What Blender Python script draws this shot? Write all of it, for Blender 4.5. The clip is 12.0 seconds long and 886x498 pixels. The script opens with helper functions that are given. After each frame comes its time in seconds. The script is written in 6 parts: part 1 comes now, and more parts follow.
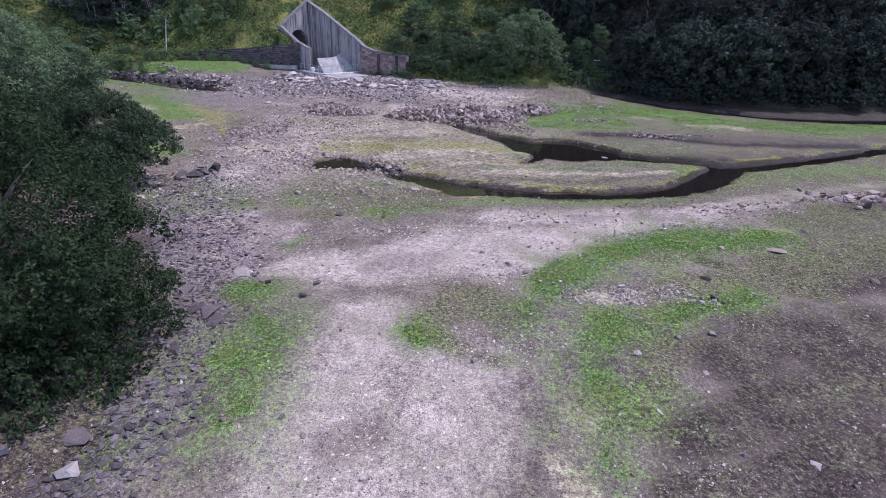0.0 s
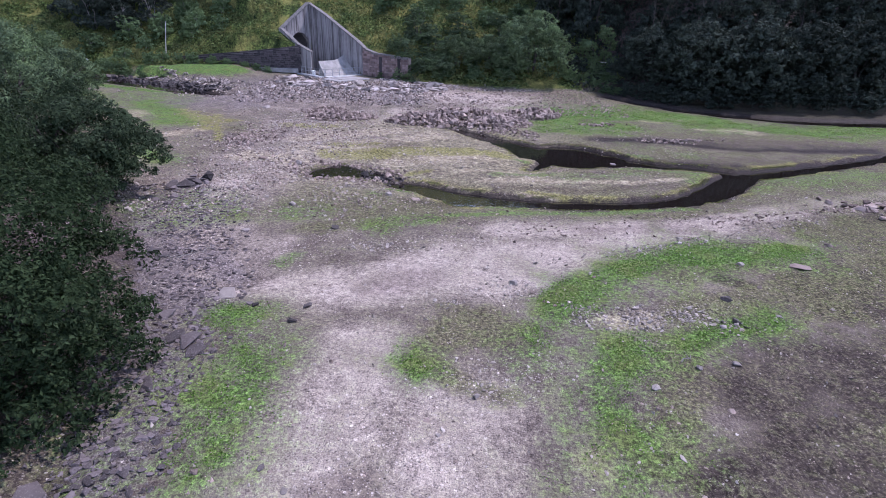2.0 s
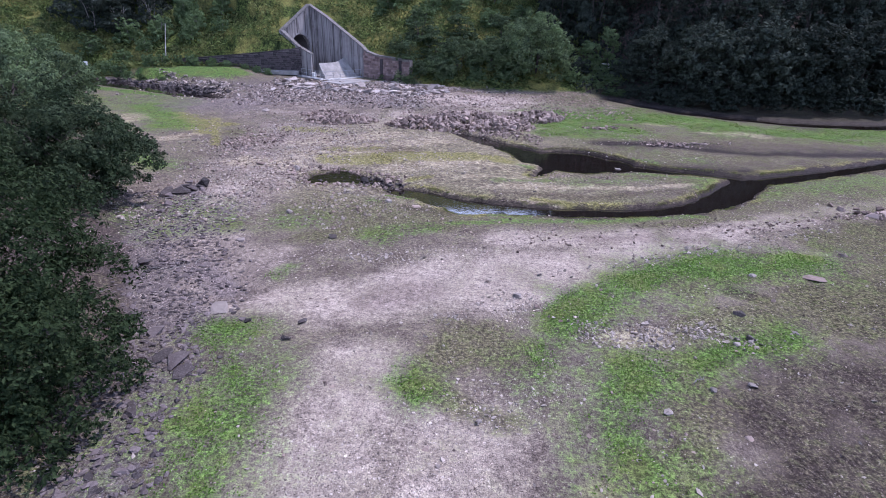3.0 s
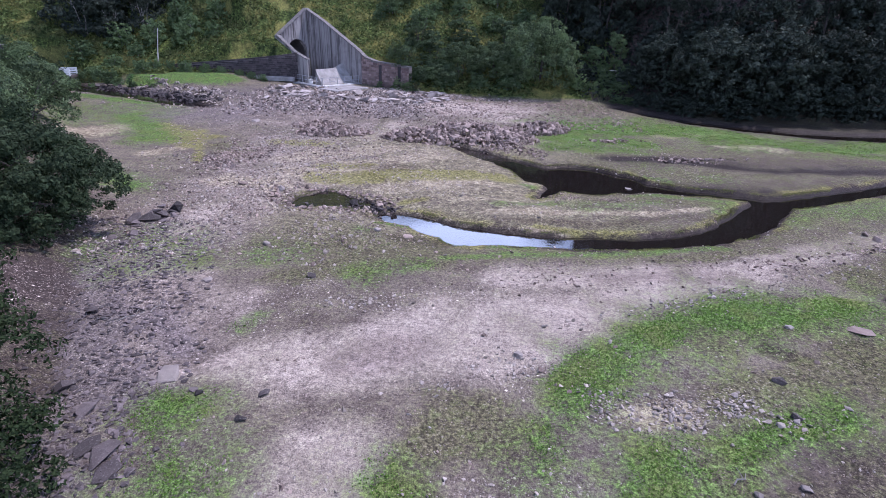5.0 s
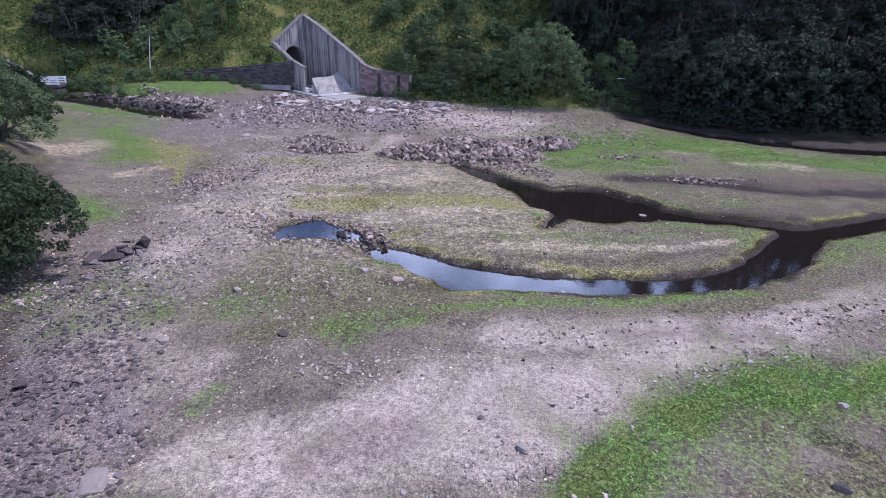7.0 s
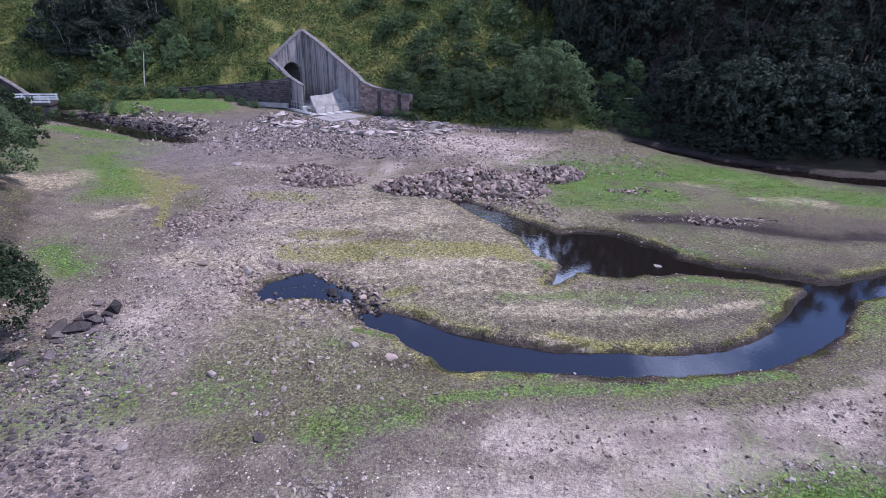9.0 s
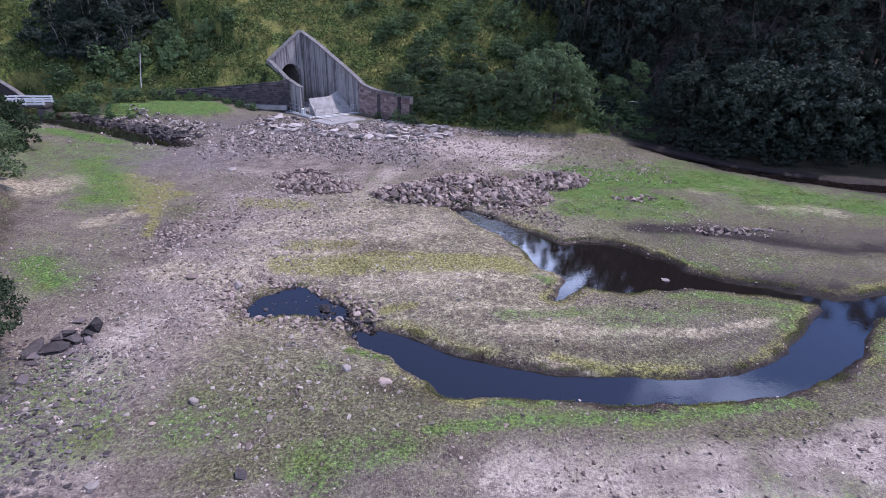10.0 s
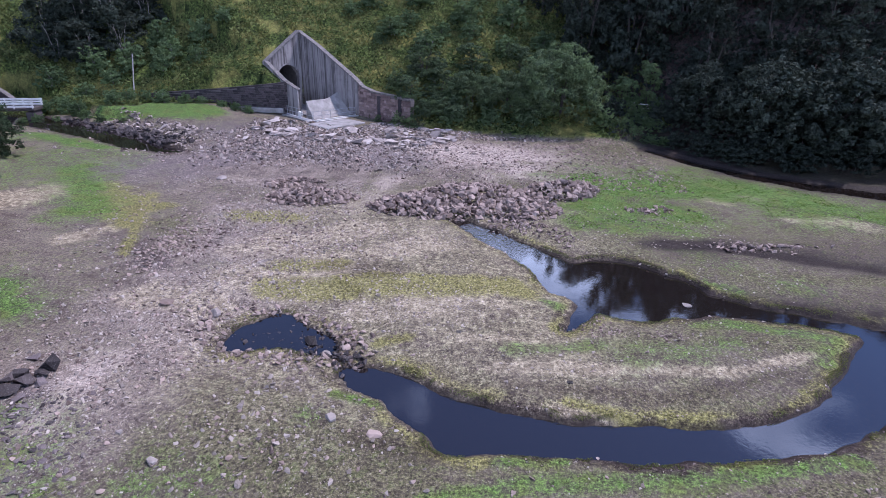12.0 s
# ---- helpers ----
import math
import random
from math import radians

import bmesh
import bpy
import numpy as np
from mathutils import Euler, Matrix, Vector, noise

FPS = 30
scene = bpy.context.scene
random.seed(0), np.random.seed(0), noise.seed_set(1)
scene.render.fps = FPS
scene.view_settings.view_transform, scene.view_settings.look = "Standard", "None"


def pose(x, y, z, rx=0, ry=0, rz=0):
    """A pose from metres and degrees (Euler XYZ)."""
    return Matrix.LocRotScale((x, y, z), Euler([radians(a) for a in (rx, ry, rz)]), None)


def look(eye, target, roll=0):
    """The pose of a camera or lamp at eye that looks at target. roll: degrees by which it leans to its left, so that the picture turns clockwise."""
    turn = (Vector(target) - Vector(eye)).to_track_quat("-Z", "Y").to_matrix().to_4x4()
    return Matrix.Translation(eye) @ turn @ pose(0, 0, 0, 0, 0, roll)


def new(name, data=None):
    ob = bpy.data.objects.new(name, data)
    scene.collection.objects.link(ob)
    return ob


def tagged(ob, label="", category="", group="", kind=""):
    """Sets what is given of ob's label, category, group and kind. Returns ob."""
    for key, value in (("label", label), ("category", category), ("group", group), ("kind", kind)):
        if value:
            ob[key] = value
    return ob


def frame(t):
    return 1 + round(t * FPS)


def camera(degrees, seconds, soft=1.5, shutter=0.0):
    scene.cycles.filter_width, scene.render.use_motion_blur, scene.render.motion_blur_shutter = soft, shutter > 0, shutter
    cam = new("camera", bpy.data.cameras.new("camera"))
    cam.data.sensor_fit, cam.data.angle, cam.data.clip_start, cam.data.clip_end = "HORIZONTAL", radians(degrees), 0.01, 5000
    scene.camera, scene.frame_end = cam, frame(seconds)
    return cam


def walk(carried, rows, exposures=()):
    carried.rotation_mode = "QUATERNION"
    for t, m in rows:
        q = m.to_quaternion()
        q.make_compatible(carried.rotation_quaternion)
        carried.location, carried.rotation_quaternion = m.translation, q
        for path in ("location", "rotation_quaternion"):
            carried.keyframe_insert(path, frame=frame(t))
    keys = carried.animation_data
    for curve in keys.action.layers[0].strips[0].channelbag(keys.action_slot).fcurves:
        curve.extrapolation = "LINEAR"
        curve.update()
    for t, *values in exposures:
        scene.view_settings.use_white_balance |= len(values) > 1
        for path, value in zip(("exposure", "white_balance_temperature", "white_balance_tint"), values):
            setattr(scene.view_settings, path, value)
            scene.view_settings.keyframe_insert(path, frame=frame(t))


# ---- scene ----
cam = camera(80.02, 12.0, 0.6)
PATH = [
    (0.0, pose(0.000, 0.000, 9.506, 65.762, -1.881, -0.495)),
    (0.5, pose(0.022, 0.366, 9.502, 65.817, -1.839, -0.397)),
    (1.0, pose(0.060, 0.760, 9.503, 65.851, -1.777, -0.308)),
    (1.5, pose(0.101, 1.110, 9.504, 65.888, -1.735, -0.226)),
    (2.0, pose(0.142, 1.475, 9.528, 65.894, -1.666, -0.103)),
    (2.5, pose(0.135, 1.892, 9.540, 65.969, -1.612, -0.017)),
    (3.0, pose(0.187, 2.313, 9.596, 65.984, -1.565, 0.087)),
    (5.0, pose(0.596, 5.351, 9.969, 66.125, -1.609, 0.494)),
    (5.5, pose(0.716, 6.197, 10.030, 66.179, -1.548, 0.606)),
    (6.0, pose(0.847, 7.008, 10.109, 66.233, -1.481, 0.724)),
    (6.5, pose(0.932, 7.821, 10.283, 66.257, -1.445, 0.847)),
    (8.5, pose(1.005, 10.958, 11.683, 66.379, -1.539, 1.165)),
    (9.0, pose(1.015, 11.716, 12.190, 66.470, -1.576, 1.278)),
    (9.5, pose(1.092, 12.388, 12.295, 66.462, -1.605, 1.378)),
    (10.0, pose(1.143, 13.026, 12.339, 66.471, -1.652, 1.512)),
    (10.5, pose(1.185, 13.624, 12.377, 66.465, -1.666, 1.635)),
    (11.0, pose(1.232, 14.223, 12.384, 66.426, -1.664, 1.725)),
    (11.5, pose(1.240, 14.898, 12.380, 66.386, -1.608, 1.835)),
    (12.0, pose(1.262, 15.689, 12.378, 66.378, -1.579, 1.922)),
]
walk(cam, PATH, [(0.0, 0.07, 5780, 29), (12.0, -0.04, 5780, 29)])

# ---- sky and sun ----
SUN_AZ, SUN_EL = radians(66), radians(60)


def build_world():
    w = bpy.data.worlds.new("sky")
    scene.world = w
    w.use_nodes = True
    nt = w.node_tree
    nt.nodes.clear()
    out = nt.nodes.new("ShaderNodeOutputWorld")
    bg = nt.nodes.new("ShaderNodeBackground")
    sky = nt.nodes.new("ShaderNodeTexSky")
    sky.sky_type = "NISHITA"
    sky.sun_disc = False
    sky.dust_density, sky.ozone_density = 0.2, 8.0
    sky.sun_elevation, sky.sun_rotation = SUN_EL, SUN_AZ
    co = nt.nodes.new("ShaderNodeTexCoord")
    mp = nt.nodes.new("ShaderNodeMapping")
    mp.inputs["Scale"].default_value = (1.0, 1.0, 2.2)
    mp.inputs["Location"].default_value = (3.66, -2.75, 1.52)
    no = nt.nodes.new("ShaderNodeTexNoise")
    no.inputs["Scale"].default_value = 2.4
    no.inputs["Detail"].default_value = 8
    no.inputs["Roughness"].default_value = 0.55
    ramp = nt.nodes.new("ShaderNodeMapRange")
    ramp.inputs["From Min"].default_value = 0.49
    ramp.inputs["From Max"].default_value = 0.68
    mix = nt.nodes.new("ShaderNodeMix")
    mix.data_type = "RGBA"
    mix.inputs["B"].default_value = (18.5, 22.5, 28.5, 1)
    bg.inputs["Strength"].default_value = 0.14
    nt.links.new(co.outputs["Generated"], mp.inputs["Vector"])
    nt.links.new(mp.outputs["Vector"], no.inputs["Vector"])
    # cloud thickens towards the horizon
    sep = nt.nodes.new("ShaderNodeSeparateXYZ")
    low = nt.nodes.new("ShaderNodeMapRange")
    for key, val in (("From Min", 0.25), ("From Max", 0.50), ("To Min", 0.15), ("To Max", -0.06)):
        low.inputs[key].default_value = val
    lift = nt.nodes.new("ShaderNodeMath")
    nt.links.new(co.outputs["Generated"], sep.inputs["Vector"])
    nt.links.new(sep.outputs["Z"], low.inputs["Value"])
    nt.links.new(no.outputs["Fac"], lift.inputs[0])
    nt.links.new(low.outputs["Result"], lift.inputs[1])
    nt.links.new(lift.outputs["Value"], ramp.inputs["Value"])
    nt.links.new(ramp.outputs["Result"], mix.inputs["Factor"])
    nt.links.new(sky.outputs["Color"], mix.inputs["A"])
    nt.links.new(mix.outputs["Result"], bg.inputs["Color"])
    nt.links.new(bg.outputs["Background"], out.inputs["Surface"])


build_world()
sun = new("sun", bpy.data.lights.new("sun", "SUN"))
sun.data.energy, sun.data.angle, sun.data.color = 4.6, radians(1.5), (1.0, 0.95, 0.88)
sun.matrix_world = look((60 * math.sin(SUN_AZ), 60 * math.cos(SUN_AZ), 60 * math.tan(SUN_EL)), (0, 0, 0))

# ---- small helpers ----
def lattice(seed):
    return np.random.default_rng(seed).random((256, 256))


LAT = [lattice(100 + k) for k in range(4)]


def vnoise(x, y, k=0):
    """Smooth value noise, 0 to 1."""
    xi, yi = np.floor(x).astype(int), np.floor(y).astype(int)
    fx, fy = x - xi, y - yi
    fx, fy = fx * fx * (3 - 2 * fx), fy * fy * (3 - 2 * fy)
    L = LAT[k]
    a, b = L[xi & 255, yi & 255], L[(xi + 1) & 255, yi & 255]
    c, d = L[xi & 255, (yi + 1) & 255], L[(xi + 1) & 255, (yi + 1) & 255]
    return (a * (1 - fx) + b * fx) * (1 - fy) + (c * (1 - fx) + d * fx) * fy


def fbm(x, y, octaves=4, k=0):
    total, amp, norm = 0.0, 1.0, 0.0
    for o in range(octaves):
        total = total + amp * vnoise(x * 2**o + 17.3 * o, y * 2**o + 9.1 * o, (k + o) % 4)
        norm += amp
        amp *= 0.5
    return total / norm


def smooth(a, b, v):
    t = np.clip((v - a) / (b - a), 0, 1)
    return t * t * (3 - 2 * t)


def raw_mesh(name, verts, faces, mat, flat=True):
    """A mesh from arrays: verts n x 3, faces m x k (all of one size)."""
    verts = np.asarray(verts, dtype=np.float32)
    faces = np.asarray(faces, dtype=np.int32)
    me = bpy.data.meshes.new(name)
    me.vertices.add(len(verts))
    me.vertices.foreach_set("co", verts.ravel())
    m, k = faces.shape
    me.loops.add(m * k)
    me.loops.foreach_set("vertex_index", faces.ravel())
    me.polygons.add(m)
    me.polygons.foreach_set("loop_start", np.arange(0, m * k, k, dtype=np.int32))
    me.polygons.foreach_set("loop_total", np.full(m, k, dtype=np.int32))
    me.update(calc_edges=True)
    me.polygons.foreach_set("use_smooth", np.full(m, not flat))
    me.materials.append(mat)
    return me


def part(name, bm, material, parent, label=""):
    """Links a bmesh as one mesh object under a thing or a part."""
    me = bpy.data.meshes.new(name)
    bmesh.ops.recalc_face_normals(bm, faces=bm.faces)
    bm.to_mesh(me)
    bm.free()
    me.materials.append(material)
    ob = new(name, me)
    if parent is not None:
        ob.parent = parent
    if label:
        ob["label"] = label
    return ob


def thing(name, m, label, category, group="", kind=""):
    ob = new(name)
    ob.empty_display_size = 0.2
    ob.matrix_world = m
    return tagged(ob, label, category, group, kind)


def box(bm, cx, cy, cz, sx, sy, sz, m=None, bevel=0.0):
    got = bmesh.ops.create_cube(bm, size=1.0, matrix=Matrix.Translation((cx, cy, cz)) @ Matrix.Diagonal((sx, sy, sz, 1)))
    if bevel:
        es = list({e for v in got["verts"] for e in v.link_edges})
        vs = bmesh.ops.bevel(bm, geom=es, offset=bevel, segments=1, affect="EDGES")["verts"]
    else:
        vs = got["verts"]
    if m is not None:
        bmesh.ops.transform(bm, matrix=m, verts=vs)


def prism(bm, outline, depth, m):
    """An outline in the local x-z plane, made solid along local y by depth."""
    a = [bm.verts.new(m @ Vector((x, 0, z))) for x, z in outline]
    b = [bm.verts.new(m @ Vector((x, depth, z))) for x, z in outline]
    n = len(outline)
    bm.faces.new(a)
    bm.faces.new(b[::-1])
    for i in range(n):
        bm.faces.new((a[i], b[i], b[(i + 1) % n], a[(i + 1) % n]))


def tube(bm, points, radii, sides=6):
    rings = []
    for i, p in enumerate(points):
        p = Vector(p)
        q = Vector(points[min(i + 1, len(points) - 1)]) - Vector(points[max(i - 1, 0)])
        u = q.orthogonal().normalized() if q.length else Vector((1, 0, 0))
        v = q.normalized().cross(u)
        rings.append([bm.verts.new(p + radii[i] * (u * math.cos(2 * math.pi * k / sides) + v * math.sin(2 * math.pi * k / sides))) for k in range(sides)])
    for a, b in zip(rings, rings[1:]):
        for k in range(sides):
            bm.faces.new((a[k], a[(k + 1) % sides], b[(k + 1) % sides], b[k]))
    bm.faces.new(rings[0][::-1])
    bm.faces.new(rings[-1])


# ---- materials ----
def nodes_of(name):
    mat = bpy.data.materials.new(name)
    mat.use_nodes = True
    nt = mat.node_tree
    return mat, nt, nt.nodes["Principled BSDF"]


def add(nt, kind, **values):
    n = nt.nodes.new(kind)
    for key, v in values.items():
        n.inputs[key.replace("_", " ")].default_value = v
    return n


def place(nt):
    return nt.nodes.new("ShaderNodeNewGeometry").outputs["Position"]


def noise_at(nt, co, scale, detail=5.0, rough=0.6):
    n = add(nt, "ShaderNodeTexNoise", Scale=scale, Detail=detail, Roughness=rough)
    nt.links.new(co, n.inputs["Vector"])
    return n.outputs["Fac"]


def remap(nt, v, a, b, c=0.0, d=1.0):
    n = nt.nodes.new("ShaderNodeMapRange")
    for key, val in (("From Min", a), ("From Max", b), ("To Min", c), ("To Max", d)):
        n.inputs[key].default_value = val
    nt.links.new(v, n.inputs["Value"])
    return n.outputs["Result"]


def blend(nt, fac, a, b, how="MIX"):
    n = nt.nodes.new("ShaderNodeMix")
    n.data_type = "RGBA"
    n.blend_type = how
    for sock, v in (("Factor", fac), ("A", a), ("B", b)):
        if isinstance(v, (tuple, float, int)):
            n.inputs[sock].default_value = (*v, 1) if isinstance(v, tuple) else v
        else:
            nt.links.new(v, n.inputs[sock])
    return n.outputs["Result"]


def math_node(nt, op, a, b):
    n = nt.nodes.new("ShaderNodeMath")
    n.operation = op
    for k, v in enumerate((a, b)):
        if isinstance(v, (float, int)):
            n.inputs[k].default_value = v
        else:
            nt.links.new(v, n.inputs[k])
    return n.outputs["Value"]


def bump(nt, bsdf, height, strength, distance):
    n = add(nt, "ShaderNodeBump", Strength=strength, Distance=distance)
    nt.links.new(height, n.inputs["Height"])
    nt.links.new(n.outputs["Normal"], bsdf.inputs["Normal"])


def channel(nt, name):
    a = nt.nodes.new("ShaderNodeAttribute")
    a.attribute_name = name
    s = nt.nodes.new("ShaderNodeSeparateColor")
    nt.links.new(a.outputs["Color"], s.inputs["Color"])
    return s.outputs["Red"], s.outputs["Green"], s.outputs["Blue"]


def stones_in(nt, co, scale, share, edge=0.34):
    """A mask of scattered round stones, and a random tone for each."""
    vor = add(nt, "ShaderNodeTexVoronoi", Scale=scale)
    nt.links.new(co, vor.inputs["Vector"])
    sep = nt.nodes.new("ShaderNodeSeparateColor")
    nt.links.new(vor.outputs["Color"], sep.inputs["Color"])
    body = remap(nt, vor.outputs["Distance"], edge, edge - 0.1)
    some = remap(nt, sep.outputs["Red"], 1.0 - share, 1.02 - share)
    return math_node(nt, "MULTIPLY", body, some), sep.outputs["Green"]


def ground_material():
    mat, nt, p = nodes_of("lake_bed_and_hill")
    co = place(nt)
    fine, mid, wide = noise_at(nt, co, 24.0, 5, 0.75), noise_at(nt, co, 3.1, 6, 0.68), noise_at(nt, co, 0.7, 6, 0.62)
    big = noise_at(nt, co, 0.3, 4)
    tufts = noise_at(nt, co, 9.0, 5, 0.72)
    grass, moss, mud = channel(nt, "cover")
    slate, wet, hill = channel(nt, "cover2")
    dust, tone_a, tone_b = channel(nt, "cover3")
    dim, stony, _ = channel(nt, "cover4")
    n_mid, n_fine, n_wide = remap(nt, mid, 0.36, 0.64, -0.4, 0.4), remap(nt, fine, 0.36, 0.64, -0.25, 0.25), remap(nt, wide, 0.38, 0.62, -0.35, 0.35)
    n_tuft = remap(nt, tufts, 0.36, 0.64, -0.3, 0.3)
    n_all = math_node(nt, "ADD", math_node(nt, "ADD", n_mid, n_fine), math_node(nt, "ADD", n_wide, n_tuft))
    gravel, gravel_tone = stones_in(nt, co, 19.0, 0.55, 0.40)
    cobble, cobble_tone = stones_in(nt, co, 7.0, 0.30, 0.32)

    def spread(mask, lo, hi, most, gain=0.8):
        window = remap(nt, mask, 0.02, 0.4, 0.0, gain)
        return remap(nt, math_node(nt, "ADD", mask, math_node(nt, "MULTIPLY", n_all, window)), lo, hi, 0.0, most)

    # bare silt and gravel
    bare = blend(nt, remap(nt, wide, 0.36, 0.62), (0.100, 0.079, 0.067), (0.215, 0.176, 0.148))
    bare = blend(nt, remap(nt, tufts, 0.44, 0.34, 0.0, 0.5), bare, (0.075, 0.058, 0.052))
    pale = blend(nt, remap(nt, mid, 0.36, 0.64), (0.32, 0.265, 0.225), (0.46, 0.385, 0.33))
    bare = blend(nt, spread(dust, 0.0, 0.95, 0.9, 0.3), bare, pale)
    # slate chips
    chips = blend(nt, gravel_tone, (0.07, 0.056, 0.058), (0.215, 0.182, 0.182))
    chips = blend(nt, remap(nt, fine, 0.47, 0.36, 0.0, 0.8), chips, (0.04, 0.034, 0.035))
    col = blend(nt, spread(slate, 0.25, 0.85, 0.7, 0.5), bare, chips)
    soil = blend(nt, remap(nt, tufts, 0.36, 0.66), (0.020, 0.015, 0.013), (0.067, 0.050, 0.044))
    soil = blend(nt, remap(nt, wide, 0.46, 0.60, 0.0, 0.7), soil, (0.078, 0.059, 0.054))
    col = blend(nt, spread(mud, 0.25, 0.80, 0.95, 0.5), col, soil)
    mossy = blend(nt, remap(nt, tufts, 0.36, 0.64), (0.030, 0.028, 0.014), (0.155, 0.145, 0.078))
    mossy = blend(nt, remap(nt, mid, 0.50, 0.62, 0.0, 0.55), mossy, (0.085, 0.112, 0.032))
    col = blend(nt, spread(moss, 0.12, 0.95, 0.85, 0.6), col, mossy)
    sand = blend(nt, remap(nt, mid, 0.40, 0.62), (0.22, 0.182, 0.122), (0.39, 0.335, 0.238))
    sand = blend(nt, remap(nt, tufts, 0.45, 0.35, 0.0, 0.6), sand, (0.12, 0.098, 0.072))
    col = blend(nt, spread(tone_a, 0.1, 0.9, 0.85, 0.4), col, sand)
    lime = blend(nt, remap(nt, tufts, 0.36, 0.64), (0.085, 0.083, 0.025), (0.25, 0.235, 0.085))
    col = blend(nt, spread(tone_b, 0.08, 0.8, 0.85, 0.5), col, lime)
    col = blend(nt, spread(dim, 0.1, 0.9, 0.85, 0.4), col, blend(nt, 1.0, col, (0.64, 0.61, 0.63), "MULTIPLY"))
    # single stones lying in the silt
    stone = blend(nt, gravel_tone, (0.06, 0.047, 0.044), (0.48, 0.41, 0.37))
    col = blend(nt, math_node(nt, "MULTIPLY", gravel, remap(nt, stony, 0.0, 1.0, 0.22, 0.95)), col, stone)
    stone = blend(nt, cobble_tone, (0.08, 0.064, 0.058), (0.60, 0.52, 0.455))
    col = blend(nt, math_node(nt, "MULTIPLY", cobble, remap(nt, stony, 0.1, 0.8, 0.12, 0.95)), col, stone)
    green = blend(nt, remap(nt, tufts, 0.36, 0.64), (0.036, 0.068, 0.016), (0.125, 0.215, 0.052))
    green = blend(nt, remap(nt, fine, 0.45, 0.35, 0.0, 0.6), green, (0.025, 0.045, 0.012))
    green = blend(nt, remap(nt, wide, 0.50, 0.62, 0.0, 0.6), green, (0.12, 0.13, 0.045))
    col = blend(nt, spread(grass, 0.10, 1.0, 0.94, 0.7), col, green)
    heath = blend(nt, remap(nt, mid, 0.36, 0.64), (0.012, 0.022, 0.008), (0.105, 0.135, 0.036))
    heath = blend(nt, remap(nt, wide, 0.48, 0.38, 0.0, 0.75), heath, (0.014, 0.024, 0.010))
    heath = blend(nt, remap(nt, big, 0.46, 0.6, 0.0, 0.75), heath, (0.19, 0.175, 0.055))
    col = blend(nt, hill, col, heath)
    col = blend(nt, 1.0, col, remap(nt, tufts, 0.36, 0.64, 0.62, 1.40), "MULTIPLY")
    col = blend(nt, 1.0, col, remap(nt, fine, 0.36, 0.64, 0.52, 1.52), "MULTIPLY")
    col = blend(nt, 1.0, col, remap(nt, mid, 0.34, 0.66, 0.80, 1.2), "MULTIPLY")
    col = blend(nt, wet, col, blend(nt, 0.78, col, (0.022, 0.018, 0.016)))
    nt.links.new(col, p.inputs["Base Color"])
    nt.links.new(remap(nt, wet, 0, 1, 0.92, 0.6), p.inputs["Roughness"])
    p.inputs["Specular IOR Level"].default_value = 0.08
    h = math_node(nt, "ADD", math_node(nt, "MULTIPLY", fine, 0.4), math_node(nt, "ADD", math_node(nt, "MULTIPLY", gravel, 0.35), math_node(nt, "MULTIPLY", tufts, 0.6)))
    bump(nt, p, h, 0.9, 0.06)
    return mat


def rock_material(name, dark, light, scale=2.5, lichen=(0.42, 0.41, 0.38), rough=0.85):
    mat, nt, p = nodes_of(name)
    co = place(nt)
    per = nt.nodes.new("ShaderNodeNewGeometry").outputs["Random Per Island"]
    obr = nt.nodes.new("ShaderNodeObjectInfo").outputs["Random"]
    mixv = math_node(nt, "FRACT", math_node(nt, "ADD", per, obr), 0.0)
    n1, n2 = noise_at(nt, co, scale, 6, 0.65), noise_at(nt, co, scale * 9, 5, 0.7)
    col = blend(nt, mixv, dark, light)
    col = blend(nt, remap(nt, n1, 0.3, 0.7, 0.0, 0.45), col, tuple(0.55 * c for c in dark))
    col = blend(nt, remap(nt, n2, 0.55, 0.8, 0.0, 0.55), col, lichen)
    nt.links.new(col, p.inputs["Base Color"])
    p.inputs["Roughness"].default_value = rough
    p.inputs["Specular IOR Level"].default_value = 0.3
    bump(nt, p, n2, 0.6, 0.03)
    return mat


def leaf_material(name, dark, light, warm, through_light=0.25):
    mat, nt, p = nodes_of(name)
    per = nt.nodes.new("ShaderNodeNewGeometry").outputs["Random Per Island"]
    obr = nt.nodes.new("ShaderNodeObjectInfo").outputs["Random"]
    n = noise_at(nt, place(nt), 0.55, 3)
    col = blend(nt, per, dark, light)
    col = blend(nt, remap(nt, n, 0.42, 0.68, 0.0, 0.6), col, warm)
    col = blend(nt, remap(nt, obr, 0, 1, 0.0, 0.55), col, tuple(0.6 * c for c in dark))
    nt.links.new(col, p.inputs["Base Color"])
    p.inputs["Roughness"].default_value = 0.75
    p.inputs["Specular IOR Level"].default_value = 0.05
    tr = nt.nodes.new("ShaderNodeBsdfTranslucent")
    nt.links.new(col, tr.inputs["Color"])
    mx = nt.nodes.new("ShaderNodeMixShader")
    mx.inputs["Fac"].default_value = through_light
    nt.links.new(p.outputs["BSDF"], mx.inputs[1])
    nt.links.new(tr.outputs["BSDF"], mx.inputs[2])
    nt.links.new(mx.outputs["Shader"], nt.nodes["Material Output"].inputs["Surface"])
    return mat


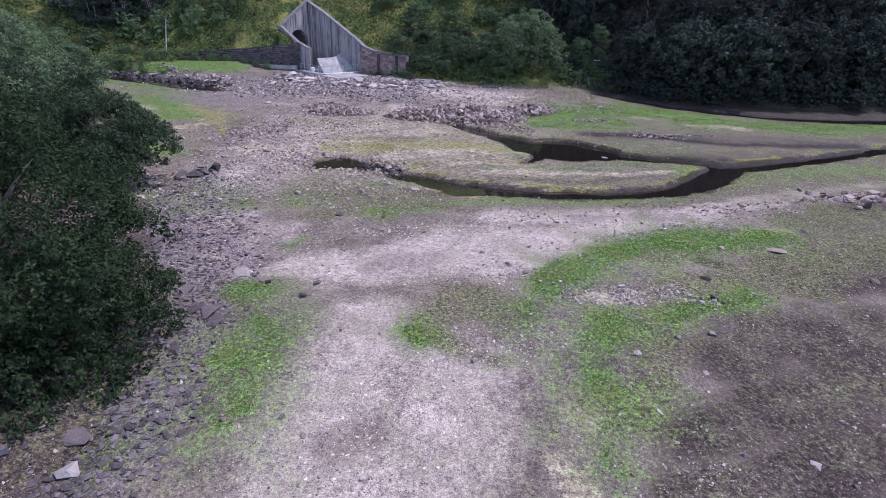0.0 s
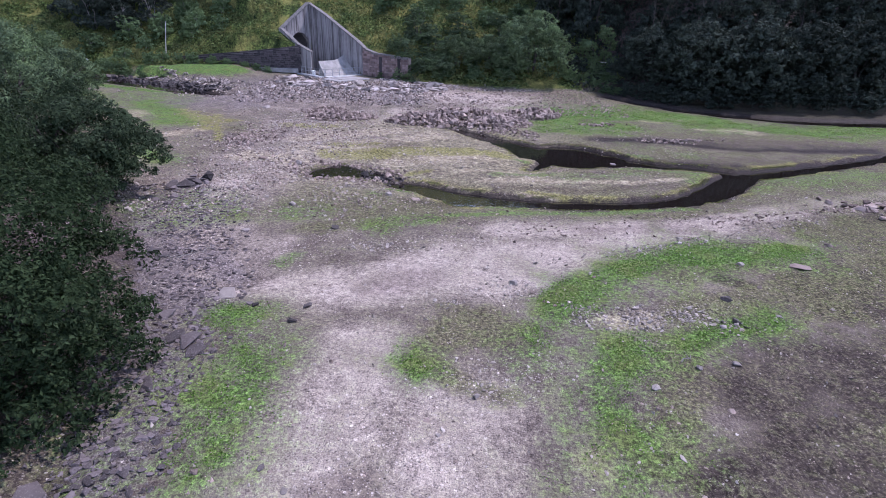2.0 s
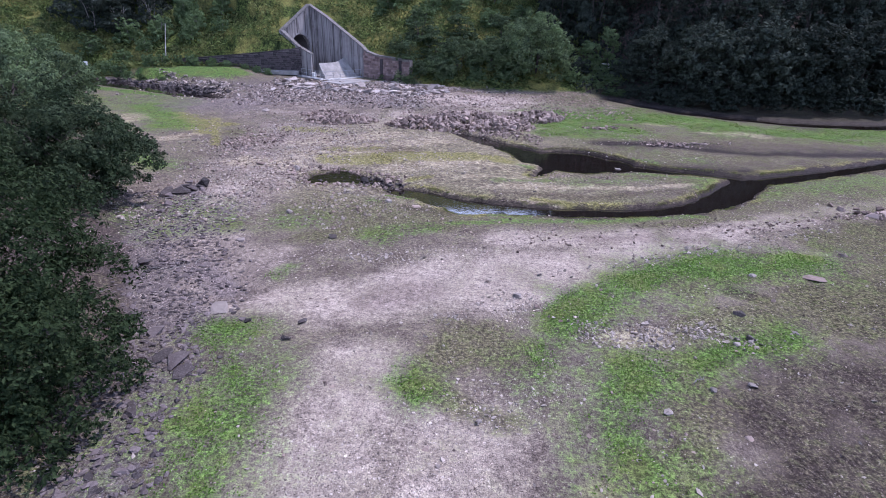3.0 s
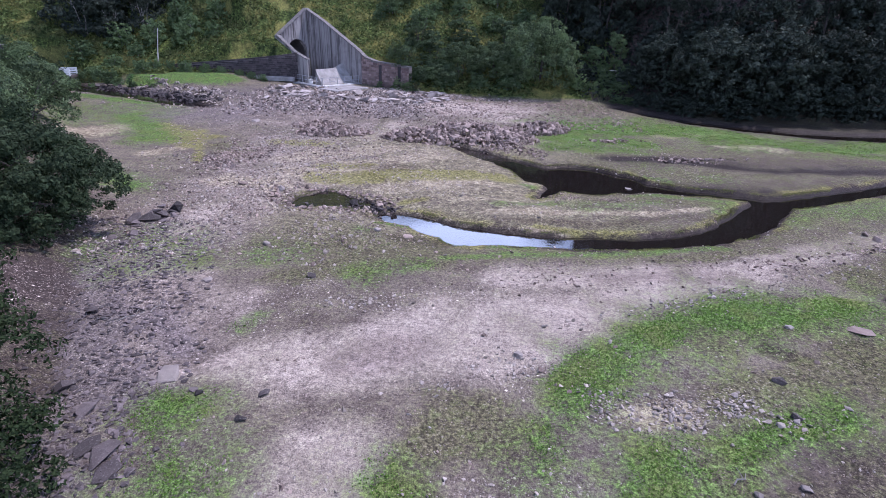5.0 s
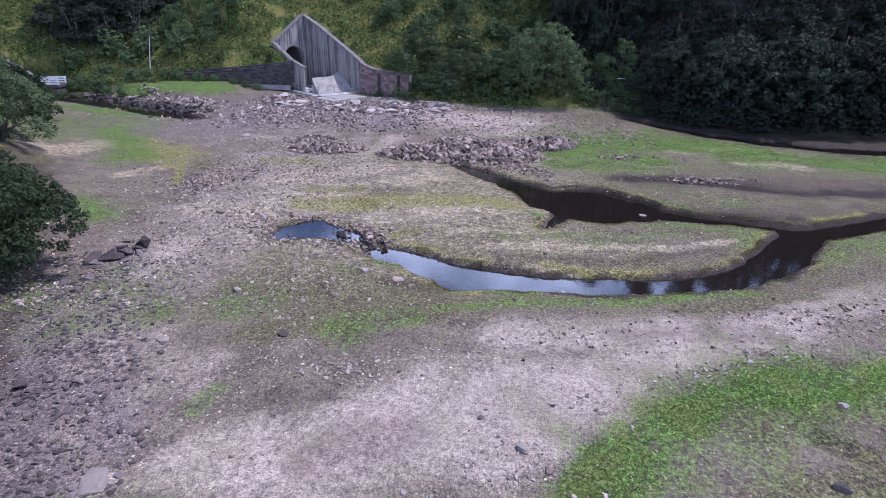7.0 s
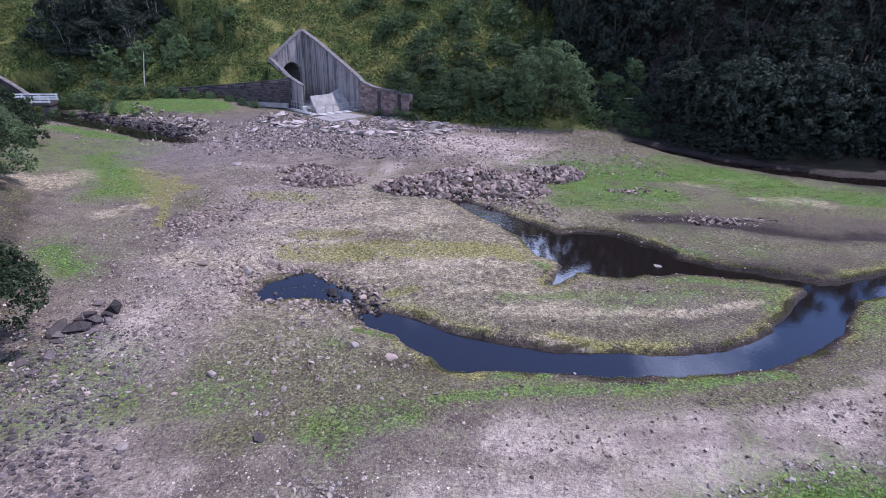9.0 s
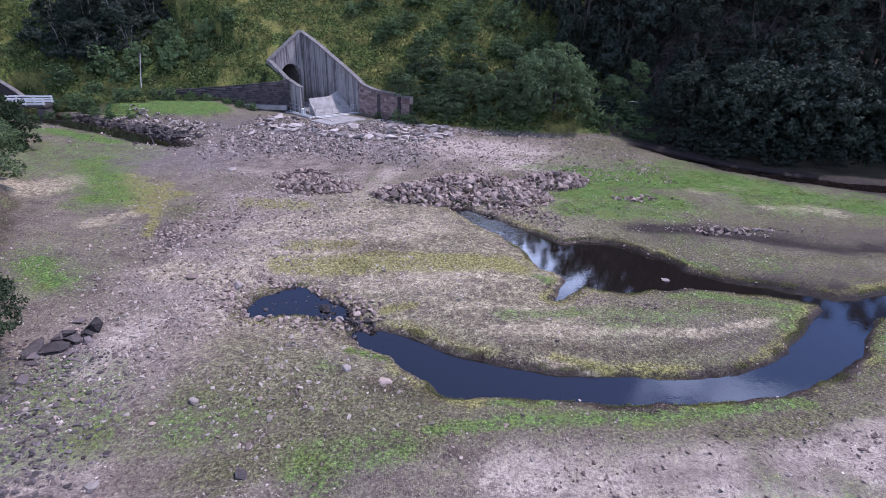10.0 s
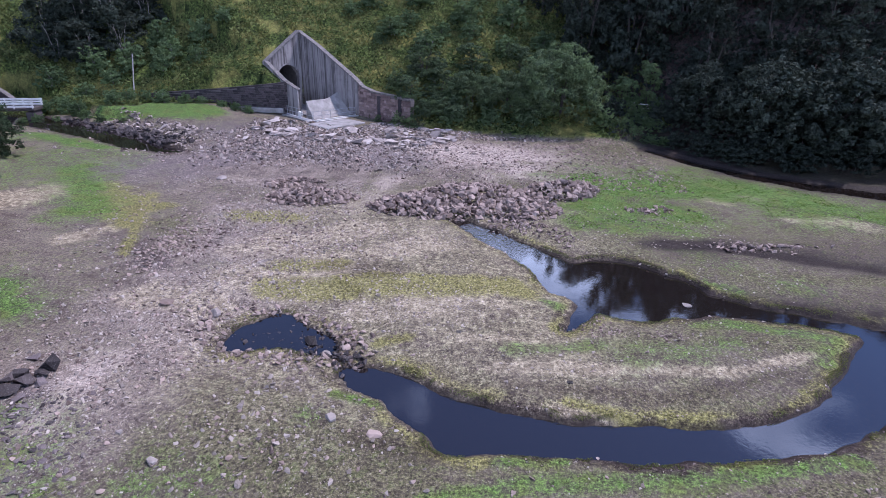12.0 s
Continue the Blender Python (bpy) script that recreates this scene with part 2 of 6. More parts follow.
def concrete_material():
    mat, nt, p = nodes_of("weathered_concrete")
    co = place(nt)
    mp = nt.nodes.new("ShaderNodeMapping")
    mp.inputs["Scale"].default_value = (1.5, 1.5, 0.05)
    nt.links.new(co, mp.inputs["Vector"])
    streak = noise_at(nt, mp.outputs["Vector"], 1.6, 6, 0.65)
    mid, fine = noise_at(nt, co, 0.7, 5), noise_at(nt, co, 14.0, 5, 0.7)
    col = blend(nt, remap(nt, mid, 0.3, 0.7), (0.19, 0.172, 0.165), (0.36, 0.335, 0.32))
    col = blend(nt, remap(nt, streak, 0.47, 0.60, 0.0, 0.94), col, (0.045, 0.04, 0.04))
    col = blend(nt, remap(nt, mid, 0.52, 0.66, 0.0, 0.5), col, (0.15, 0.135, 0.13))
    col = blend(nt, remap(nt, fine, 0.5, 0.8, 0.0, 0.4), col, (0.20, 0.185, 0.175))
    nt.links.new(col, p.inputs["Base Color"])
    p.inputs["Roughness"].default_value = 0.9
    bump(nt, p, fine, 0.4, 0.02)
    return mat


def plain_material(name, a, b, scale=6.0, rough=0.8, metal=0.0):
    mat, nt, p = nodes_of(name)
    co = place(nt)
    col = blend(nt, remap(nt, noise_at(nt, co, scale, 6, 0.65), 0.3, 0.7), a, b)
    nt.links.new(col, p.inputs["Base Color"])
    p.inputs["Roughness"].default_value, p.inputs["Metallic"].default_value = rough, metal
    bump(nt, p, noise_at(nt, co, scale * 6, 4), 0.3, 0.01)
    return mat


def water_material():
    mat, nt, p = nodes_of("still_peaty_water")
    co = place(nt)
    p.inputs["Base Color"].default_value = (0.012, 0.009, 0.008, 1)
    p.inputs["Roughness"].default_value = 0.045
    p.inputs["IOR"].default_value = 2.0
    p.inputs["Specular IOR Level"].default_value = 0.5
    # the stream ripples where it runs in among the stones
    d = nt.nodes.new("ShaderNodeVectorMath")
    d.operation = "DISTANCE"
    d.inputs[1].default_value = (2.6, 46.6, 0.0)
    nt.links.new(co, d.inputs[0])
    ripple = remap(nt, d.outputs["Value"], 2.2, 4.6, 0.55, 0.06)
    n = add(nt, "ShaderNodeBump", Distance=0.03)
    nt.links.new(ripple, n.inputs["Strength"])
    nt.links.new(math_node(nt, "ADD", noise_at(nt, co, 3.0, 3), math_node(nt, "MULTIPLY", noise_at(nt, co, 11.0, 2), 0.3)), n.inputs["Height"])
    nt.links.new(n.outputs["Normal"], p.inputs["Normal"])
    return mat


GROUND = ground_material()
SANDSTONE = rock_material("red_sandstone", (0.105, 0.074, 0.062), (0.45, 0.35, 0.295))
PALE_STONE = rock_material("pale_stone", (0.19, 0.16, 0.135), (0.52, 0.45, 0.39))
SLATE = rock_material("grey_slate", (0.045, 0.037, 0.037), (0.205, 0.168, 0.165))
RUBBLE = rock_material("grey_rubble", (0.065, 0.051, 0.046), (0.50, 0.42, 0.37))
GREY_STONE = rock_material("grey_field_stone", (0.17, 0.145, 0.13), (0.38, 0.33, 0.295))
BROWN_STONE = rock_material("brown_sandstone", (0.15, 0.11, 0.095), (0.25, 0.19, 0.165))
SLAB_ROCK = rock_material("washed_slab_rock", (0.20, 0.17, 0.155), (0.56, 0.49, 0.45))
# dark rock, lowered further to carry the left stream's shade
DARK_ROCK = rock_material("wet_and_shade_dark_rock", (0.022, 0.018, 0.018), (0.10, 0.082, 0.080))
WALL_STONE = rock_material("wall_stone", (0.032, 0.027, 0.030), (0.125, 0.10, 0.102))
RED_STONE = rock_material("red_dressed_stone", (0.15, 0.10, 0.09), (0.40, 0.29, 0.26), 1.2)
# near-black dark ends deepen the shade inside the bushes by colour
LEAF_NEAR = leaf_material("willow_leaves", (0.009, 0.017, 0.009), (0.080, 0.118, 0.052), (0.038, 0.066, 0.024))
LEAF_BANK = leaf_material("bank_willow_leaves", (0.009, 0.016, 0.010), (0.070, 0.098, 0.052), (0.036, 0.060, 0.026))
# hillside leaves darkened so their colour carries the crowns' shaded fronts
LEAF_DARK = leaf_material("shade_dark_leaves", (0.018, 0.024, 0.020), (0.085, 0.105, 0.080), (0.045, 0.060, 0.040), 0.12)
LEAF_SHORE = leaf_material("shore_willow_leaves", (0.032, 0.052, 0.032), (0.19, 0.255, 0.13), (0.135, 0.205, 0.075))
LEAF_MID = leaf_material("bank_leaves", (0.07, 0.115, 0.055), (0.185, 0.255, 0.125), (0.15, 0.22, 0.08))
BRACKEN = leaf_material("bracken", (0.032, 0.058, 0.020), (0.175, 0.23, 0.078), (0.225, 0.205, 0.08))
TURF = leaf_material("short_grass", (0.05, 0.11, 0.018), (0.17, 0.32, 0.055), (0.15, 0.25, 0.05), 0.4)
TURF_DULL = leaf_material("tufted_grass", (0.06, 0.12, 0.02), (0.17, 0.29, 0.05), (0.15, 0.21, 0.05), 0.5)
FRINGE = leaf_material("bank_grass", (0.10, 0.11, 0.04), (0.22, 0.24, 0.08), (0.17, 0.23, 0.06), 0.4)
BARK = plain_material("bark", (0.03, 0.025, 0.022), (0.075, 0.062, 0.054), 5)
PALE_BARK = plain_material("pale_bark", (0.12, 0.11, 0.10), (0.26, 0.24, 0.22), 5)
CONCRETE = concrete_material()
PALE_CONCRETE = plain_material("pale_concrete", (0.17, 0.16, 0.15), (0.36, 0.34, 0.325), 1.1, 0.85)
TUNNEL_SHADE = plain_material("shade_dark_lining", (0.05, 0.045, 0.043), (0.10, 0.09, 0.085), 2)
STEEL = plain_material("galvanised_steel", (0.30, 0.31, 0.32), (0.45, 0.46, 0.47), 20, 0.5, 0.8)
WHITE_PAINT = plain_material("white_painted_timber", (0.62, 0.60, 0.56), (0.80, 0.78, 0.74), 4)
POLE_WOOD = plain_material("pole_wood", (0.36, 0.33, 0.30), (0.52, 0.48, 0.44), 3)
MORTAR = plain_material("mortar", (0.10, 0.085, 0.08), (0.19, 0.165, 0.155), 6)
COPING = plain_material("weathered_coping", (0.055, 0.05, 0.048), (0.21, 0.195, 0.185), 2.5)
WATER = water_material()

# ---- the lie of the land ----
# outfall: A is its inner corner, D runs downstream along the long wall, W across to the near wall
AX, AY = -20.1, 89.8
DX, DY = 0.790, -0.613
WX, WY = -0.613, -0.790

# water courses: rows of x, y, half width; then depth below the level of the water
LOW_CHANNEL = [(-2.5, 31.9, 0.35), (-1.7, 31.6, 0.75), (-0.5, 31.1, 0.85), (0.5, 30.1, 0.95), (1.8, 29.35, 1.3), (3.3, 29.1, 0.95),
               (5.2, 29.0, 0.75), (7.2, 28.9, 0.85), (9.2, 29.0, 0.72), (11.0, 29.1, 0.7), (13.1, 29.6, 0.72), (14.6, 30.3, 0.8),
               (16.0, 31.2, 0.9), (17.8, 32.7, 1.05), (19.1, 34.2, 1.05), (20.6, 35.6, 0.95), (25.0, 37.3, 0.8), (32.0, 40.4, 0.7), (38.5, 43.6, 0.7), (60, 55, 0.9)]
POOL = [(1.6, 48.6, 0.5), (3.4, 46.3, 0.95), (5.2, 44.1, 1.05), (6.8, 41.8, 1.4), (8.1, 40.4, 2.35), (9.8, 39.9, 3.3), (11.8, 39.3, 2.4),
        (13.6, 38.5, 1.25), (15.6, 37.8, 0.75), (18.2, 37.1, 0.65), (20.6, 36.0, 0.8)]
INLET = [(8.0, 38.2, 0.6), (7.1, 36.6, 0.36), (6.4, 35.5, 0.16)]
POND = [(-7.1, 33.8, 0.9), (-6.2, 34.5, 1.35), (-5.1, 34.1, 0.75), (-4.1, 33.7, 0.75), (-3.3, 33.1, 0.3)]
SHORE_CHANNEL = [(21.5, 71.8, 0.6), (24.3, 66.8, 1.1), (27.6, 62.8, 1.4), (31.5, 60.2, 1.6), (36.0, 58.2, 1.7), (42.0, 57.2, 1.8), (50.0, 57.6, 2.0), (64.0, 60.5, 2.2)]
LEFT_STREAM = [(-25.8, 64.4, 0.9), (-30.0, 66.4, 1.5), (-34.0, 69.2, 1.8), (-41.0, 73.0, 2.0), (-49.0, 76.6, 2.2), (-60, 84, 2.2)]
GULLY = [(17.3, 44.8, 0.35), (21.0, 44.4, 0.4), (25.0, 43.2, 0.4), (31.0, 44.2, 0.4), (38.0, 44.0, 0.4)]
SCOUR = [(-14.0, 46.0, 0.9), (-13.2, 42.0, 0.7), (-12.4, 39.5, 0.6)]


def along(x, y, rows):
    """Signed distance outside a water course's edge."""
    best = np.full(np.shape(x), 1e9)
    for (x0, y0, r0), (x1, y1, r1) in zip(rows, rows[1:]):
        dx, dy = x1 - x0, y1 - y0
        t = np.clip(((x - x0) * dx + (y - y0) * dy) / (dx * dx + dy * dy), 0, 1)
        best = np.minimum(best, np.hypot(x - x0 - t * dx, y - y0 - t * dy) - (r0 + t * (r1 - r0)))
    return best


def wall_top(s):
    """Height of the long wall's coping, by the way downstream."""
    return np.interp(s, [0, 3.5, 7.8, 10.4, 11.9, 13.8, 17.6, 20.0], [10.25, 8.65, 6.5, 5.2, 4.3, 3.9, 3.75, 3.6])


def left_edge(y):
    return np.interp(y, [-60, 0, 8, 12, 16, 28, 46, 58, 70, 90], [-9, -8.2, -7.8, -8.2, -9.5, -15.6, -28, -36, -46, -60])


def shore_y(x):
    return np.interp(x, [-6, -3, 4, 12, 18, 24, 31, 38, 48, 62, 200], [78, 77.2, 76, 75, 75.5, 73.2, 65.6, 62.0, 61.8, 65.0, 90])


def land(x, y):
    """Height of the ground, and how far each place lies outside the waters."""
    x, y = np.asarray(x, float), np.asarray(y, float)
    s = (x - AX) * DX + (y - AY) * DY
    w = (x - AX) * WX + (y - AY) * WY
    h = 0.34 + 0.30 * (fbm(x * 0.16, y * 0.16, 3) - 0.45)
    h += 0.32 * smooth(22, 10, y) * smooth(6, -6, x) + 0.45 * smooth(58, 80, y) * smooth(10, -10, x)
    h += 0.22 * np.exp(-(((x - 10) / 6.5) ** 2 + ((y - 32.8) / 2.2) ** 2)) + 0.25 * np.exp(-(((x - 1) / 8) ** 2 + ((y - 40) / 5) ** 2))
    h += 0.9 * smooth(74, 80, y) * smooth(-24, -30, x)
    h += (fbm(x * 1.1, y * 1.1, 4, 1) - 0.5) * 0.16
    # the wooded bank
    b = left_edge(y) + 1.2 * (fbm(x * 0.3, y * 0.3, 3, 2) - 0.5) - x
    h += np.where(b > 0, 0.36 * b - 0.0022 * np.clip(b, 0, 60) ** 2 * (b < 60), 0)
    # the far hill
    rough = 2.4 * (fbm(x * 0.08, y * 0.08, 4, 3) - 0.5)
    wall_y = 82.95 + np.clip(-20.1 - x, 0, 400) * 0.06
    hb = np.interp(x, [-80, -40, -36, -20.4], [2.0, 2.0, 2.3, 4.5])
    up = np.clip(y - wall_y, 0, 400)
    left_hill = np.where((y > wall_y + 0.5) & ((w > 5) | (s < 0)) & (x < -19), hb + 0.75 * np.minimum(up, 4) + 0.55 * np.maximum(up - 4, 0) + rough * smooth(3, 12, up), -9)
    back = np.where((w < -0.3) & (s > -300) & (s < 26), wall_top(np.maximum(s, 0)) - 0.2 - 0.62 * np.maximum(s - 17.6, 0) + 0.42 * -w + 0.3 * np.maximum(-s, 0) + rough * smooth(2, 9, -w), -9)
    top = np.where((s <= 0) & (w >= 0) & (w <= 5.5), 9.7 - 0.68 * w + 0.55 * -s, -9)
    sy = shore_y(x)
    rise = np.clip(y - sy, 0, 400)
    right_hill = np.where((y > sy) & (s > 17), 0.6 + (0.42 + 0.1 * smooth(16, 34, x)) * rise + 0.12 * np.clip(rise - 12, 0, 90) + rough * smooth(3, 14, rise), -9)
    hills = np.maximum(np.maximum(left_hill, back), np.maximum(top, right_hill))
    side = np.where((w > 5.2) & (s < 4.4) & (y > wall_y + 0.45), np.interp(s, [-14, -4, 0, 4.3], [2.0, 8.0, 6.2, 4.2]) - 0.40 * (w - 5.5), -9)
    hills = np.maximum(hills, side)
    hills = np.where((w > 0) & (w < 5.2) & (s > 0) & (s < 16), -9, hills)
    hills = np.where((w > 0) & (w < 5.2) & (s > -0.3) & (s <= 0), -9, hills)
    far = 48 + 10 * (fbm(x * 0.01, y * 0.01, 3, 1) - 0.5)
    h = np.maximum(h, np.minimum(hills, far + 0.02 * np.clip(y - 150, 0, 900)))
    h = np.minimum(h, 60)
    # water courses
    jag = 0.55 * (fbm(x * 1.7, y * 1.7, 3, 2) - 0.5)
    step = along(x, y, [(-38, 75.2, 0.2), (-32, 75.0, 0.2), (-26, 77.5, 0.2)])
    h = h - 0.4 * smooth(1.2, 0, np.abs(step)) * (y < 77.5)
    out = np.full(x.shape, 99.0)
    for rows in (LOW_CHANNEL, POOL, INLET, POND, SHORE_CHANNEL, LEFT_STREAM):
        gap = along(x, y, rows) + jag * (1.6 if rows is LEFT_STREAM else 1.5 if rows is POND else 0.6)
        out = np.minimum(out, gap)
    bank = np.where(out < 0, np.maximum(-0.35, out * 0.8), 0.0 + 0.55 * out)
    flat = smooth(5.2, 3.6, np.hypot(x + 5.4, y - 34.0))  # the pond lies in level stony ground
    rim = (0.10 + 0.15 * fbm(x * 0.7, y * 0.7, 3, 2)) * (1 - 0.75 * flat)
    bank = np.where(out > 0, np.minimum((1.3 - 1.0 * flat) * out, rim + 0.10 * out), bank)
    h = np.where(out < 3, np.minimum(h, bank), h)
    g = along(x, y, GULLY) + jag * 0.4
    h = np.where(g < 0.8, h - 0.16 * smooth(0.8, 0, g), h)
    g = along(x, y, SCOUR) + jag
    h = np.where(g < 1, h - 0.14 * smooth(1, -0.4, g), h)
    return h, out, ((hills > 0) & ~((x > 20) & (y - sy < 2.6))) | ((b > 3) & (y > 44)) | ((x < -37) & (y > 79.5)) | ((x < -21) & (y > 82.6))


# what covers the bed: strokes from x, y to x, y with a half width
GRASS_NEAR = [(-6.2, 15.7, -5.0, 12.8, 0.9), (-5.2, 12.8, -4.7, 9.5, 1.0), (11.2, 22.0, 7.6, 20.3, 1.0), (7.6, 20.3, 4.6, 17.6, 0.8), (4.6, 17.6, 3.1, 14.5, 0.65), (6.0, 14.8, 4.6, 12.6, 0.9),
              (4.6, 12.6, 4.6, 10.7, 0.9), (4.6, 10.7, 4.2, 8.9, 0.55), (14.5, 22.3, 16.6, 22.7, 0.9), (8.2, 15.3, 11.8, 16.8, 0.6), (-0.5, 13.9, -0.3, 13.6, 0.45), (7.5, 20.3, 13.9, 22.0, 0.85),
              (5.0, 18.2, 7.7, 19.8, 0.6), (10.4, 22.1, 15.9, 23.0, 0.7)]
GRASS_FAR = [(9.6, 48.3, 15.1, 48.2, 1.2), (13.2, 57.0, 21.9, 58.4, 2.9), (21.9, 58.4, 27.0, 53.7, 3.2), (27.0, 53.7, 34.4, 51.1, 2.2), (11.7, 52.6, 15.9, 50.6, 2.3), (-41.7, 67.9, -32.1, 63.8, 1.2),
             (-29.9, 56.4, -22.3, 47.5, 1.5), (-20.1, 37.2, -17.6, 34.8, 0.9), (34.4, 51.1, 46.0, 52.5, 2.6)]
GRASS_THIN = [(-12.2, 24.2, -10.1, 24.9, 1.1), (-6.0, 20.2, -5.6, 21.3, 0.4), (-2.8, 24.3, -0.6, 24.9, 0.7), (-7.4, 25.6, -6.0, 25.9, 1.0), (-12.6, 26.4, -10.6, 25.7, 1.6), (-3.4, 29.3, -3.0, 29.1, 0.4),
              (3.6, 33.2, 7.3, 34.0, 0.35), (8.0, 33.0, 13.0, 34.5, 0.7), (7.1, 27.0, 8.9, 27.0, 0.3), (-7.6, 26.3, -6.5, 26.0, 0.3), (-12.9, 28.4, -10.2, 26.3, 0.5), (-35.2, 57.4, -32.8, 58.7, 4.9),
              (14.5, 44.6, 16.5, 43.2, 1.0), (18.3, 40.3, 19.1, 39.7, 0.9), (12.0, 36.0, 14.6, 36.3, 0.45), (18, 33.5, 30, 36.0, 1.4)]
RIM = [(0.8, 26.1, 3.6, 26.8, 0.35), (3.6, 26.8, 8.8, 27.4, 0.38), (8.8, 27.4, 14.0, 28.4, 0.35), (-2.7, 30.5, -0.1, 29.8, 0.24), (2.8, 27.6, 4.9, 27.9, 0.2), (13.6, 36.3, 17.7, 35.3, 0.42),
       (16.8, 33.2, 18.6, 34.9, 0.2), (5.6, 37.7, 7.2, 36.6, 0.34), (14.4, 40.3, 15.6, 39.4, 0.48)]
OLIVE = [(-7.0, 28.1, -2.6, 28.4, 2.1), (-2.6, 27.8, 0.6, 26.5, 1.7), (-5.8, 24.0, -2.0, 25.4, 1.3), (-7.6, 27.3, -2.4, 27.0, 1.3), (-6.8, 30.3, -3.9, 29.6, 1.2), (9.8, 20.4, 13.9, 21.3, 1.5),
         (9.1, 16.9, 15.5, 19.6, 1.5), (7.2, 13.3, 5.5, 10.7, 1.0), (1.1, 15.7, 2.6, 15.0, 1.4), (0.0, 13.6, 2.0, 12.5, 0.6), (10.4, 44.2, 15.5, 42.4, 1.8), (17.0, 41.1, 24.0, 41.1, 1.2),
         (3.3, 29.5, 9.8, 29.5, 0.3), (-2.3, 33.8, 2.6, 31.2, 0.7), (2.6, 31.2, 5.2, 29.8, 0.45), (8.4, 34.6, 16.7, 34.8, 0.83), (18.9, 32.5, 24.2, 34.0, 1.1), (9.8, 26.4, 16.2, 28.0, 0.5), (-15.5, 46.1, -7.3, 46.0, 2.2)]
OLIVE_EAST = [(12, 46, 36, 47, 2.4), (22, 38.4, 44, 42, 2.6), (18, 24.6, 36, 30, 1.6), (14, 19.6, 24, 23.5, 2.4), (30, 34, 46, 40, 3.0), (12, 62, 18, 70, 4.0), (24, 47, 44, 49, 1.6), (6.6, 12.5, 7.8, 15.0, 0.9)]
LIME = [(-7.5, 39.9, -4.7, 40.5, 0.67), (-4.5, 38.1, 4.1, 39.0, 0.63), (-2.7, 39.1, 4.8, 38.5, 0.48), (-12.9, 47.7, -9.1, 47.5, 0.89), (-24.4, 52.3, -19.2, 47.9, 1.2), (-1.6, 33.8, -0.5, 34.0, 0.33),
        (-7.5, 37.9, -4.1, 37.6, 0.7), (-4.1, 37.6, 4.7, 38.4, 0.7), (-23.7, 50.3, -18.7, 45.6, 1.3), (-16.3, 40.9, -18.8, 46.8, 0.3), (5.4, 30.6, 7.5, 29.9, 0.21), (7.4, 29.6, 10.4, 29.6, 0.25), (14.6, 22.4, 16.2, 22.7, 0.6)]
SAND = [(-2.8, 36.3, 3.4, 36.8, 1.2), (-9.4, 38.8, -5.4, 38.5, 1.4), (-9.2, 43.1, -4.4, 45.4, 2.0), (2.9, 32.2, 12.1, 32.5, 0.31), (12.1, 32.5, 16.0, 34.1, 0.24), (4.9, 30.2, 6.9, 29.9, 0.2),
        (1.8, 34.0, 4.7, 34.0, 0.22), (-9.3, 36.0, -12.8, 36.7, 0.92), (-6.0, 41.1, -0.1, 43.2, 1.3), (5.6, 16.3, 7.1, 16.6, 0.6), (3.8, 10.4, 4.0, 10.1, 0.36), (3.1, 8.8, 3.3, 8.0, 0.38),
        (20.6, 54.3, 27.3, 55.8, 0.8), (24.3, 50.4, 28.5, 49.8, 1.0), (-29.0, 49.1, -27.4, 50.6, 2.4), (-20.7, 42.8, -19.4, 44.3, 0.74)]
DUST = [(-0.8, 6.5, 0.9, 11.8, 1.5), (-1.9, 14.8, -1.9, 12.4, 1.1), (-2.1, 12.4, -2.2, 9.7, 1.4), (-2.2, 9.7, -2.2, 5.0, 1.6), (-3.5, 18.0, 0.8, 19.9, 1.3), (0.8, 19.9, 4.9, 21.3, 1.7), (5.0, 21.9, 14.2, 25.6, 0.9),
        (14.8, 26.9, 29.1, 32.5, 0.6), (-2.4, 18.9, 0.6, 21.6, 0.9), (2.3, 21.4, 6.3, 21.9, 1.3), (3.3, 24.5, 9.6, 24.9, 0.95), (10.5, 24.5, 19.5, 27.7, 0.5), (1.9, 18.7, 3.7, 19.2, 0.93),
        (-5.6, 48.3, -4.1, 57.2, 0.9), (-1.6, 67.0, 9.5, 64.9, 4.6), (4.7, 59.3, 13.0, 62.2, 1.6), (-11.5, 28.4, -11.6, 31.6, 0.8), (-5.5, 18.2, -3.7, 19.3, 0.81), (-7.1, 17.5, -6.9, 17.5, 0.5)]
DIM = [(-2.3, 18.5, -0.3, 19.5, 0.8), (7.1, 24.7, 12.6, 24.8, 0.5), (-4.6, 39.9, -1.9, 39.8, 0.8),
       (-2.0, 9.0, -1.5, 9.4, 0.5), (-13.8, 39.7, -16.3, 42.4, 0.45), (-19.8, 42.9, -20.0, 44.7, 0.25), (-2.1, 32.2, 0.6, 30.8, 0.25), (-1.7, 28.4, 0.8, 27.8, 0.44), (3.4, 31.3, 9.4, 30.9, 0.32), (9.4, 30.9, 14.3, 32.7, 0.25)]
